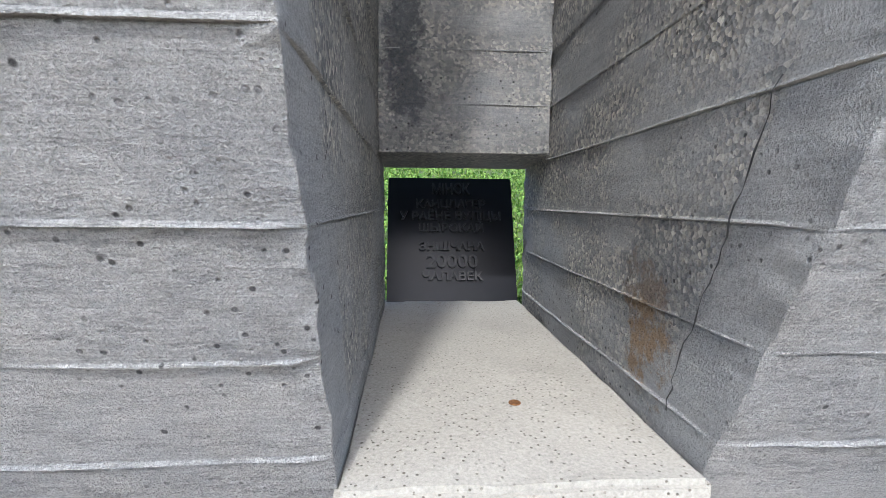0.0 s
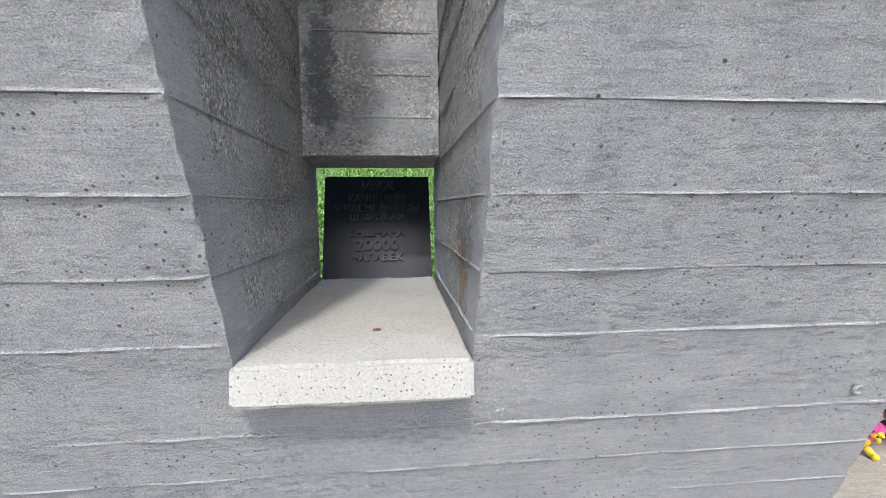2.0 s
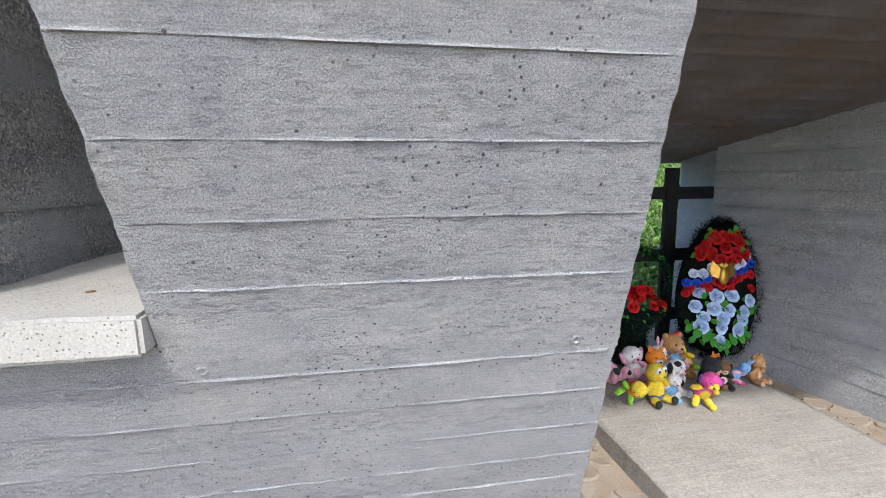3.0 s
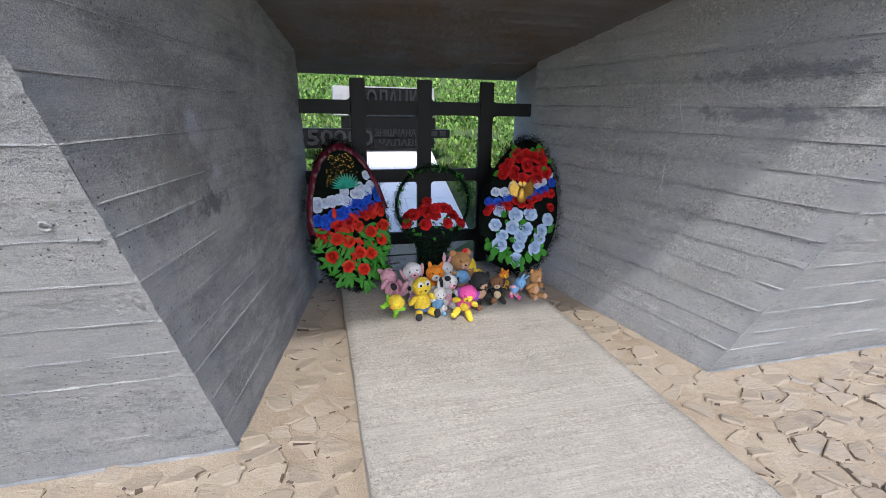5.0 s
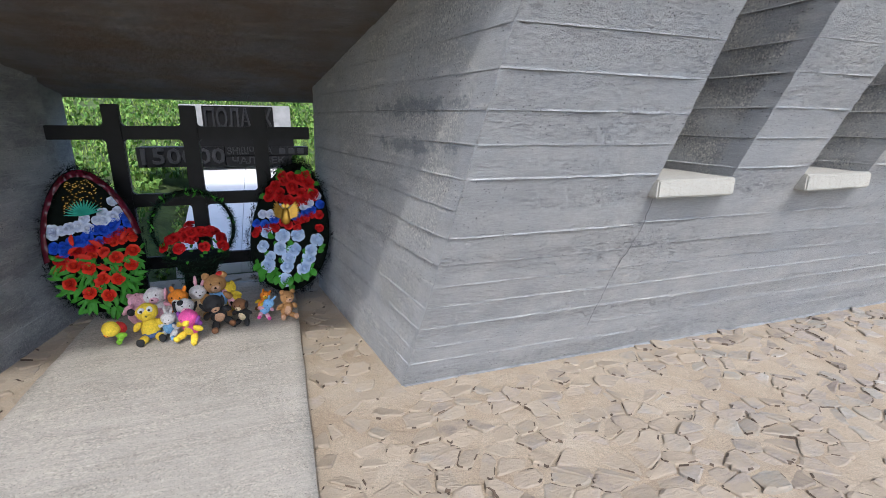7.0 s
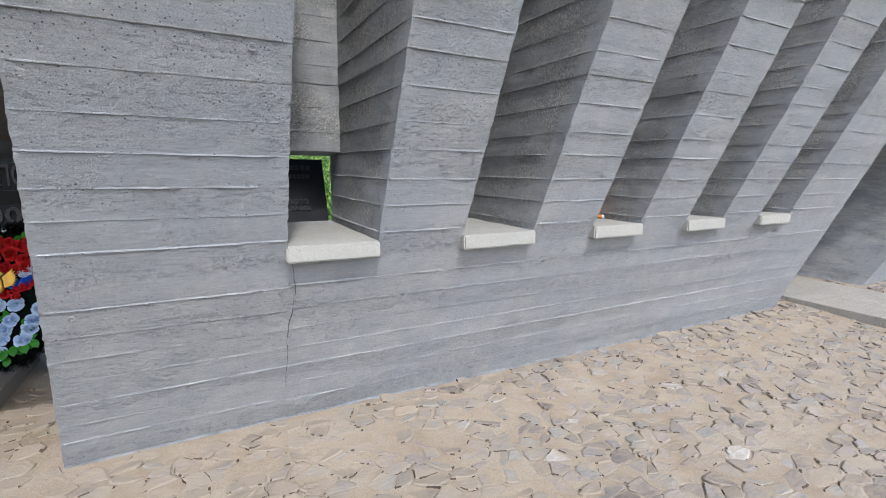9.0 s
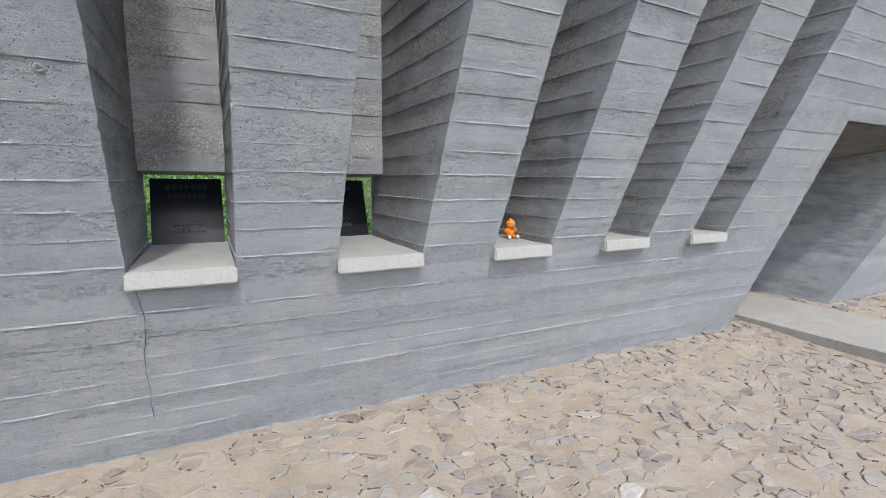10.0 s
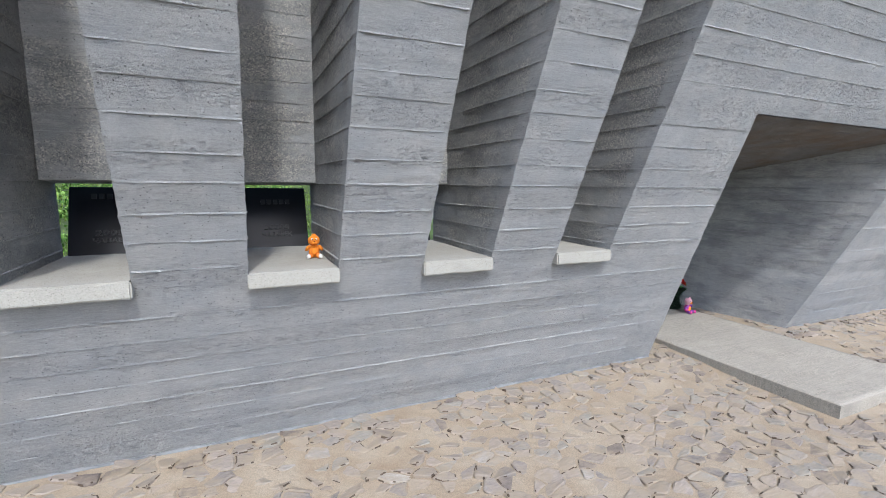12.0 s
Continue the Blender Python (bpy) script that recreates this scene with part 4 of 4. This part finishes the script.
for u, v in ((-0.2, 0.33), (0.45, 0.37), (-0.75, 0.25), (0.05, 0.24), (-0.4, 0.16), (0.1, 0.12), (0.75, 0.30), (0.4, 0.22), (-0.5, 0.36), (0.85, 0.40)):
    put("flower", ROSE["orange"], wl, on(W, H, u, v, 0.17), (u * 0.4, -1, 0.2), 0.034, rs.uniform(0, 6))
for i in range(170):
    u, v = rs.uniform(-0.95, 0.95), rs.uniform(0.03, 0.42)
    put("leaf", FERN, wl, on(W, H, u, v, rs.uniform(0.03, 0.12)), (u * 0.5 + rs.uniform(-0.3, 0.3), -1, rs.uniform(-0.3, 0.4)), rs.uniform(0.06, 0.10), math.pi + rs.gauss(0, 0.8) + u)
for i in range(22):
    u, v = rs.uniform(-0.95, 1.0), rs.uniform(0.15, 0.5)
    put("leaf", ORLEAF, wl, on(W, H, u, v, 0.10), (u * 0.6, -1, 0.3), rs.uniform(0.06, 0.09), rs.uniform(-1.2, 1.2))

# fir basket with a hooped handle and red carnations
def basket(place, s, label, hoop=True):
    root = tagged(new("flower_basket"), label, "basket", "flower baskets")
    root.matrix_basis = Matrix.Translation(place) @ Matrix.Scale(s, 4)
    rs = random.Random(5)
    bm = bmesh.new()
    prof = [(0.0, 0.135), (0.03, 0.14), (0.12, 0.105), (0.22, 0.10), (0.30, 0.15), (0.36, 0.22), (0.37, 0.0)]
    rings = [[bm.verts.new((r * math.cos(a), r * math.sin(a) * 0.8, z)) for a in [2 * math.pi * i / 24 for i in range(24)]] for z, r in prof]
    for a, b in zip(rings, rings[1:]):
        for i in range(24):
            k = (i + 1) % 24
            bm.faces.new((a[i], a[k], b[k], b[i]))
    part("body", bm, M_DARKFIR, root, "dark fir-covered basket body")
    bm = bmesh.new()
    pts = [(Vector((r * math.cos(a), r * math.sin(a) * 0.8, z)), Vector((0, 0, 1))) for z, r in ((0.02, .14), (0.06, .13), (0.1, .115), (0.15, .105), (0.2, .1), (0.25, .12), (0.3, .15), (0.34, .19), (0.37, .21)) for a in [2 * math.pi * i / 40 for i in range(40)]]
    needles(bm, pts, 0.035, 0.0024, 4600, rs)
    part("fir_needles", bm, M_FIR, root)
    if hoop:
        bm = bmesh.new()
        pts = []
        for i in range(120):
            t = -2.45 + 4.9 * i / 119
            pts.append((Vector((0.262 * math.sin(t), 0, 0.565 + 0.262 * math.cos(t))), Vector((math.cos(t), 0, -math.sin(t)))))
        needles(bm, pts, 0.048, 0.0026, 3600, rs)
        part("hoop_needles", bm, M_FIR, root, "dark fir garland hoop")
        bm = bmesh.new()
        rings = []
        for p, ax in pts:
            n = Vector((0, 1, 0)).cross(ax)
            rings.append([bm.verts.new(p + 0.011 * (math.cos(q) * n + math.sin(q) * Vector((0, 1, 0)))) for q in [math.pi / 3 * i for i in range(6)]])
        for a, b in zip(rings, rings[1:]):
            for i in range(6):
                k = (i + 1) % 6
                bm.faces.new((a[i], a[k], b[k], b[i]))
        part("hoop", bm, M_DARKFIR, root)
        for i in range(26):
            t = rs.uniform(-1.5, 1.5)
            put("leaf", FERN, root, Vector((0.262 * math.sin(t), -0.02, 0.565 + 0.262 * math.cos(t))), (rs.uniform(-1, 1), -1, rs.uniform(-1, 1)), rs.uniform(0.03, 0.05), rs.uniform(0, 6))
    for i in range(34):
        a, r = rs.uniform(0, 6.283), 0.21 * math.sqrt(rs.random())
        x, y = r * math.cos(a), r * math.sin(a) * 0.75
        z = 0.40 + 0.19 * (1 - (r / 0.22) ** 2) * (0.6 + 0.4 * rs.random()) + 0.25 * max(0, y)
        put("flower", ROSE["red"], root, (x, y, z), (x * 3, -0.6 + y * 3, 0.7), rs.uniform(0.030, 0.040), rs.uniform(0, 6))
    for i in range(40):
        a, r = rs.uniform(0, 6.283), rs.uniform(0.1, 0.23)
        put("leaf", LEAF, root, (r * math.cos(a), r * math.sin(a) * 0.8, rs.uniform(0.36, 0.46)), (math.cos(a), -0.7, 0.8), rs.uniform(0.03, 0.045), rs.uniform(0, 6))
    return root


basket((3.04, 2.62, 0.09), 1.0, "dark fir basket with a garland hoop and red carnations")
basket((12.71, 2.3, 0.005), 0.75, "small fir basket with bright red flowers in the far recess", False)


# ---- soft toys ----
def fur(name, color, rough=0.95):
    m, t, b = material(name, rough)
    v = coords(t)
    lo, hi = tuple(c * 0.7 for c in color), tuple(min(1, c * 1.15) for c in color)
    t.links.new(ramp(t, noise_tex(t, v, 90.0, 4, 0.7), [(0.3, lo), (0.7, hi)]), b.inputs["Base Color"])
    bump(t, b, noise_tex(t, v, 260.0, 4, 0.7), 0.9, 0.006)
    return m


FUR = {k: fur(k + "_plush", c) for k, c in dict(pink=(0.78, 0.42, 0.50), black=(0.02, 0.02, 0.022), yellow=(0.80, 0.58, 0.04), white=(0.72, 0.70, 0.70), tan=(0.46, 0.24, 0.09), cream=(0.70, 0.55, 0.36), brown=(0.20, 0.09, 0.04), orange=(0.88, 0.27, 0.02), blue=(0.20, 0.42, 0.72), lime=(0.35, 0.75, 0.06), red=(0.65, 0.03, 0.03), magenta=(0.75, 0.09, 0.34), purple=(0.30, 0.08, 0.42), fawn=(0.58, 0.35, 0.22), denim=(0.07, 0.12, 0.30)).items()}
EYE_M = plain("toy_eye", (0.01, 0.01, 0.01), 0.15, 0.1, 5.0)


def plush(place, yaw, h, c, ears="round", lying=0.0, roll=0.0, label="", extras=()):
    """A sitting soft toy about h high, one mesh; c: body, head, limbs, feet, muzzle, ears."""
    ob = new("soft_toy")

    def blob(name, col, x, y, z, rx, ry, rz, rot=(0, 0, 0), sub=2):
        bm = bmesh.new()
        bmesh.ops.create_icosphere(bm, subdivisions=sub, radius=1.0)
        R = Euler([radians(q) for q in rot]).to_matrix()
        for v in bm.verts:
            p = R @ Vector((v.co.x * rx, v.co.y * ry, v.co.z * rz)) + Vector((x, y, z))
            v.co = p + 0.018 * noise.noise_vector(p * 9)
        for f in bm.faces:
            f.smooth = True
        return part(name, bm, EYE_M if col == "eye" else FUR[col], ob)

    body, head, limb, foot, muzzle, ear = c
    blob("body", body, 0, 0, 0.28, 0.21, 0.18, 0.27, sub=3)
    blob("belly", muzzle if muzzle != head else body, 0, -0.13, 0.27, 0.13, 0.07, 0.17)
    blob("head", head, 0, -0.03, 0.70, 0.23, 0.21, 0.21, sub=3)
    blob("muzzle", muzzle, 0, -0.20, 0.65, 0.11, 0.09, 0.085)
    blob("nose", "eye", 0, -0.285, 0.68, 0.032, 0.022, 0.024, sub=1)
    for s in (-1, 1):
        blob("eye", "eye", s * 0.085, -0.205, 0.755, 0.024, 0.02, 0.028, sub=1)
        blob("arm", limb, s * 0.24, -0.08, 0.40, 0.075, 0.08, 0.17, (25, s * -38, 0))
        blob("leg", limb, s * 0.16, -0.20, 0.10, 0.095, 0.19, 0.095, (0, 0, s * 22))
        blob("foot", foot, s * 0.22, -0.36, 0.11, 0.085, 0.07, 0.10)
        if ears == "round":
            blob("ear", ear, s * 0.18, 0.0, 0.88, 0.085, 0.05, 0.085)
        elif ears == "floppy":
            blob("ear", ear, s * 0.23, -0.02, 0.66, 0.05, 0.09, 0.17, (0, s * 14, 0))
        elif ears == "long":
            blob("ear", ear, s * 0.10, 0.0, 1.0, 0.05, 0.04, 0.18, (0, s * 14, 0))
        elif ears == "point":
            blob("ear", ear, s * 0.14, 0.0, 0.90, 0.05, 0.04, 0.10, (0, s * 16, 0))
    for e in extras:
        blob("patch", *e)
    k = h * 1.2
    M = Matrix.Rotation(radians(yaw), 4, "Z") @ Matrix.Rotation(radians(roll), 4, "Y") @ Matrix.Rotation(radians(lying), 4, "X") @ Matrix.Scale(k, 4)
    low = min((M @ v.co).z for o in ob.children for v in o.data.vertices)
    ob.matrix_basis = Matrix.Translation((place[0], place[1], place[2] - low)) @ M
    return tagged(ob, label, "soft toy", "soft toys left as tributes")


SZ = 0.09
plush((2.71, 2.26, SZ), 20, 0.22, ("pink", "pink", "pink", "black", "pink", "pink"), "round", -55, 14, "pink plush bear with black paws, slumped on the slab")
plush((2.68, 2.07, SZ), -25, 0.17, ("red", "yellow", "lime", "lime", "orange", "lime"), "none", 60, 35, "small lime, red and yellow plush toy lying down")
plush((2.84, 2.04, SZ), 8, 0.22, ("yellow", "yellow", "yellow", "black", "yellow", "yellow"), "none", 0, -4, "plain yellow plush toy with big white eyes and dark feet",
      (("white", -0.08, -0.19, 0.80, 0.075, 0.04, 0.075), ("white", 0.08, -0.19, 0.80, 0.075, 0.04, 0.075), ("eye", -0.08, -0.235, 0.80, 0.03, 0.015, 0.03), ("eye", 0.08, -0.235, 0.80, 0.03, 0.015, 0.03), ("denim", 0, -0.02, 0.16, 0.2, 0.19, 0.13)))
plush((2.93, 2.05, SZ), -10, 0.15, ("blue", "white", "white", "blue", "white", "white"), "long", 15, 8, "little white plush rabbit in blue trousers")
plush((2.99, 2.10, SZ), 15, 0.20, ("white", "white", "white", "white", "pink", "black"), "floppy", 0, 10, "white plush cow with black patches",
      (("black", 0.13, -0.12, 0.33, 0.08, 0.09, 0.10), ("black", -0.14, -0.10, 0.18, 0.08, 0.1, 0.08), ("black", -0.12, -0.12, 0.82, 0.08, 0.09, 0.08)))
plush((3.07, 1.96, SZ), -18, 0.19, ("magenta", "magenta", "yellow", "yellow", "yellow", "purple"), "floppy", 25, 12, "bright pink plush bird with yellow legs and purple wings",
      (("purple", 0.18, 0.02, 0.5, 0.14, 0.06, 0.12), ("yellow", 0.05, -0.22, 0.75, 0.08, 0.14, 0.05)))
plush((3.22, 2.10, SZ), 12, 0.21, ("black", "black", "black", "brown", "fawn", "black"), "floppy", 22, -16, "black plush dog with tan paws, lying forward")
plush((3.36, 2.12, SZ), -20, 0.16, ("black", "brown", "black", "black", "cream", "black"), "floppy", 12, -5, "small dark plush dog with a cream face")
plush((3.47, 2.16, SZ), 15, 0.13, ("blue", "blue", "pink", "magenta", "blue", "blue"), "long", 30, 20, "tiny sky-blue plush toy with pink limbs")
plush((3.62, 2.14, SZ), 18, 0.17, ("tan", "tan", "tan", "fawn", "fawn", "tan"), "round", 0, 6, "small brown plush bear sitting on the slab")
plush((3.17, 2.36, SZ), 8, 0.26, ("white", "tan", "tan", "tan", "fawn", "tan"), "round", 0, 0, "large tan teddy bear in a pale blue shirt",
      (("blue", 0, -0.02, 0.33, 0.235, 0.21, 0.2), ("red", 0.1, -0.02, 0.92, 0.07, 0.05, 0.05)))
plush((3.31, 2.34, SZ), -25, 0.20, ("yellow", "yellow", "yellow", "lime", "pink", "yellow"), "floppy", -10, -35, "yellow plush toy with pink ears leaning on a bear")
plush((2.86, 2.28, SZ), 0, 0.23, ("white", "white", "pink", "white", "pink", "pink"), "floppy", 0, -12, "white and pink plush elephant behind the others")
plush((2.95, 2.24, SZ), -6, 0.22, ("orange", "orange", "white", "white", "white", "orange"), "point", 0, 4, "orange and white plush tiger")
plush((3.02, 2.33, SZ), 20, 0.20, ("cream", "white", "cream", "orange", "white", "pink"), "long", 0, 14, "white plush rabbit behind the pile")
plush((3.45, 2.30, SZ), 0, 0.13, ("orange", "orange", "yellow", "brown", "yellow", "orange"), "point", -15, 20, "shaggy orange plush toy under the wreath")
plush((7.755, 1.09, SILLZ1), -6, 0.137, ("orange", "orange", "orange", "white", "orange", "orange"), "none", 0, 0, "bright orange plush duck with white feet on a sill",
      (("white", -0.07, -0.2, 0.76, 0.05, 0.03, 0.05), ("white", 0.07, -0.2, 0.76, 0.05, 0.03, 0.05), ("eye", -0.065, -0.23, 0.75, 0.02, 0.012, 0.022), ("eye", 0.065, -0.23, 0.75, 0.02, 0.012, 0.022), ("orange", 0, -0.28, 0.62, 0.11, 0.06, 0.04), ("orange", 0, 0.0, 0.9, 0.09, 0.08, 0.06)))
plush((12.66, 2.05, 0.005), 10, 0.18, ("magenta", "pink", "purple", "magenta", "orange", "pink"), "round", 0, 0, "pink and purple plush toy at the edge of the slab")

# ---- cracks ----
M_CRACK = plain("dark_crack", (0.05, 0.05, 0.052), 0.95, 0.3, 40.0)
M_CHALK = plain("chalky_crack", (0.62, 0.61, 0.58), 0.95, 0.2, 60.0)


def crack(points, wide, off, mat, parent, seed):
    """A thin uneven line along a wall; off lifts it clear of the relief."""
    rs = random.Random(seed)
    pts = []
    for a, b in zip(points, points[1:]):
        a, b = Vector(a), Vector(b)
        for i in range(5):
            pts.append(a.lerp(b, i / 5) + Vector((rs.uniform(-1, 1), rs.uniform(-1, 1), rs.uniform(-1, 1))) * 0.003)
    bm = bmesh.new()
    off = Vector(off)
    rows = []
    for k, pt in enumerate(pts):
        along = (pts[min(k + 1, len(pts) - 1)] - pts[max(k - 1, 0)]).normalized()
        w = along.cross(off).normalized() * wide * rs.uniform(0.3, 1.3)
        rows.append((bm.verts.new(pt + off - w), bm.verts.new(pt + off), bm.verts.new(pt + off + w)))
    for a, b in zip(rows, rows[1:]):
        bm.faces.new((a[0], a[1], b[1], b[0]))
        bm.faces.new((a[1], a[2], b[2], b[1]))
    return part("crack", bm, mat, parent)


crack([(x, face_y(z), z) for x, z in ((5.335, 1.07), (5.35, 0.93), (5.343, 0.80), (5.322, 0.68), (5.318, 0.58), (5.325, 0.46), (5.315, 0.34), (5.322, 0.22))], 0.0018, (0, -0.008, -0.003), M_CRACK, wall, 1)
crack([(0.708, face_y(z, 0.7) + d, z) for z, d in ((1.65, 0.13), (1.55, 0.125), (1.46, 0.12), (1.38, 0.115), (1.28, 0.12), (1.19, 0.10))], 0.0016, (-0.008, 0, 0), M_CRACK, NICHE_WALLS[0], 2)
B = BIGS[0]
crack([(B.right(y, z), y, z) for y, z in ((1.69, 1.42), (1.675, 1.33), (1.635, 1.235), (1.66, 1.12), (1.71, 1.0), (1.695, 0.81))], 0.0035, (-0.008, 0, 0), M_CHALK, RECESS_WALLS[1], 3)

# ---- sealed form-tie holes ----
def tie_ring(x, z, r):
    bm = bmesh.new()
    rings = []
    for i in range(14):
        a = 2 * math.pi * i / 14
        rr = r * (1 + 0.12 * noise.noise(Vector((x, z, i * 0.7))))
        c = Vector((math.cos(a), 0, math.sin(a)))
        rings.append([bm.verts.new(c * (rr + d) + Vector((0, -h, 0))) for d, h in ((-0.0035, -0.004), (-0.001, 0.0028), (0.0012, 0.0026), (0.0032, -0.002))])
    for i in range(14):
        for k in range(3):
            bm.faces.new((rings[i][k], rings[(i + 1) % 14][k], rings[(i + 1) % 14][k + 1], rings[i][k + 1]))
    ob = part("tie_hole", bm, M_FIN, wall, "round mark of a sealed form tie")
    ob.matrix_basis = Matrix.Translation((x, face_y(z, x) - 0.004, z)) @ Matrix.Rotation(math.atan(LEANK), 4, "X")


for x, z, r in ((4.417, 0.889, 0.011), (0.779, 1.01, 0.010), (1.662, 1.022, 0.012), (5.16, 1.99, 0.013), (8.02, 1.86, 0.012), (8.45, 0.72, 0.008)):
    tie_ring(x, z, r)

# ---- mortar fillet along the foot of the wall ----
M_FILLET = plain("pale_mortar", (0.17, 0.175, 0.18), 0.9, 0.3, 12.0)
for xa, xb in ((XMIN, 1.90), (4.22, 11.03), (13.35, XMAX)):
    bm = bmesh.new()
    n = int((xb - xa) / 0.06)
    rows = []
    for i in range(n + 1):
        x = xa + (xb - xa) * i / n
        z = ground_z(x, 1.19)
        h = 0.011 + 0.009 * noise.noise(Vector((x * 6, 0, 0)))
        d = 0.022 + 0.012 * noise.noise(Vector((x * 5, 3, 0)))
        rows.append([bm.verts.new((x, face_y(z + h, x) - 0.003, z + h)), bm.verts.new((x, face_y(z, x) - 0.014, z + h * 0.45)), bm.verts.new((x, face_y(z, x) - d, z - 0.02))])
    for a, b in zip(rows, rows[1:]):
        for c in range(2):
            bm.faces.new((a[c], a[c + 1], b[c + 1], b[c]))
    tagged(mesh_object("trim", bm, M_FILLET), "pale mortar fillet along the wall's foot", "trim", kind="structure")

# ---- flagstones set in the mortar ----
def cells(xr, yr, size, seed):
    """Irregular convex cells: a jittered grid, each point's cell cut by its neighbours' bisectors."""
    rs = random.Random(seed)
    nx, ny = int((xr[1] - xr[0]) / size), int((yr[1] - yr[0]) / size)
    P = {(i, j): (xr[0] + (i + 0.5 + rs.uniform(-0.46, 0.46)) * size, yr[0] + (j + 0.5 + rs.uniform(-0.46, 0.46)) * size) for i in range(-2, nx + 2) for j in range(-2, ny + 2)}
    for i in range(nx):
        for j in range(ny):
            cx, cy = P[i, j]
            poly = [(cx - size * 1.4, cy - size * 1.4), (cx + size * 1.4, cy - size * 1.4), (cx + size * 1.4, cy + size * 1.4), (cx - size * 1.4, cy + size * 1.4)]
            for di in (-2, -1, 0, 1, 2):
                for dj in (-2, -1, 0, 1, 2):
                    if (di or dj) and poly:
                        qx, qy = P[i + di, j + dj]
                        nxv, nyv = qx - cx, qy - cy
                        lim = (nxv * (qx + cx) + nyv * (qy + cy)) / 2
                        outp = []
                        for k in range(len(poly)):
                            a, b = poly[k], poly[(k + 1) % len(poly)]
                            da, db = nxv * a[0] + nyv * a[1] - lim, nxv * b[0] + nyv * b[1] - lim
                            if da <= 0:
                                outp.append(a)
                            if da * db < 0:
                                s = da / (da - db)
                                outp.append((a[0] + (b[0] - a[0]) * s, a[1] + (b[1] - a[1]) * s))
                        poly = outp
            if len(poly) >= 4:
                yield cx, cy, poly, rs


def blocked(x, y):
    if y > face_y(0, x) - 0.02:
        for B in BIGS:
            if B.left(y, 0) + 0.03 < x < B.right(y, 0) - 0.03 and y < 3.45:
                break
        else:
            return True
    return any(a - 0.03 < x < b + 0.03 and -0.24 < y < 3.05 for a, b, _ in SLABS)


far_v, far_f, far_m = [], [], []
count = 0
FLAT = 0.74
for cx, cy, poly, rs in cells((-1.2, 19.2), (-5.4 / FLAT, 3.5 / FLAT), 0.138, 12):
    cy, poly = cy * FLAT, [(px, py * FLAT) for px, py in poly]
    keep = rs.random()
    if blocked(cx, cy) or keep < 0.05 + 0.16 * smooth(0.1, 0.5, noise.noise(Vector((cx * 0.9, cy * 0.9, 9)))):
        continue
    shrink = rs.uniform(0.88, 1.06)
    z = ground_z(cx, cy)
    top = rs.uniform(-0.001, 0.012)
    tx, ty = rs.uniform(-0.17, 0.17), rs.uniform(-0.17, 0.17)
    ring = []
    for k in range(len(poly)):
        a, b = poly[k], poly[(k + 1) % len(poly)]
        for s in (0.12, 0.5, 0.88):
            ring.append(((a[0] + (b[0] - a[0]) * s - cx) * shrink * rs.uniform(0.80, 1.06), (a[1] + (b[1] - a[1]) * s - cy) * shrink * rs.uniform(0.84, 1.04)))
    n = len(ring)
    vs = [(x * 0.99, y * 0.99, -0.03) for x, y in ring] + [(x, y, top - 0.004 + tx * x + ty * y) for x, y in ring] + [(x * 0.86, y * 0.86, top + tx * x + ty * y + rs.uniform(-0.0015, 0.0015)) for x, y in ring]
    fs = [tuple(range(2 * n, 3 * n))]
    for k in range(n):
        q = (k + 1) % n
        fs += [(k, q, n + q, n + k), (n + k, n + q, 2 * n + q, 2 * n + k)]
    dark = [0] + [1 if rs.random() < 0.13 else 0 for k in range(2 * n)]
    if 4.0 < cx < 7.6 and 0.0 < cy < 1.25 and count < 300:
        me = bpy.data.meshes.new("stone")
        me.from_pydata(vs, [], fs)
        me.materials.append(M_STONE)
        me.materials.append(M_JOINT)
        me.polygons.foreach_set("material_index", dark)
        ob = new("stone", me)
        ob.parent = ground
        ob.location = (cx, cy, z)
        count += 1
    else:
        k0 = len(far_v)
        far_v += [(x + cx, y + cy, zz + z) for x, y, zz in vs]
        far_f += [tuple(k0 + i for i in f) for f in fs]
        far_m += dark
me = bpy.data.meshes.new("paving_stones")
me.from_pydata(far_v, [], far_f)
me.materials.append(M_STONES)
me.materials.append(M_JOINT)
me.polygons.foreach_set("material_index", far_m)
ob = new("paving_stones", me)
ob.parent = ground
tagged(ob, "irregular flat stones set in sandy mortar", kind="stuff")
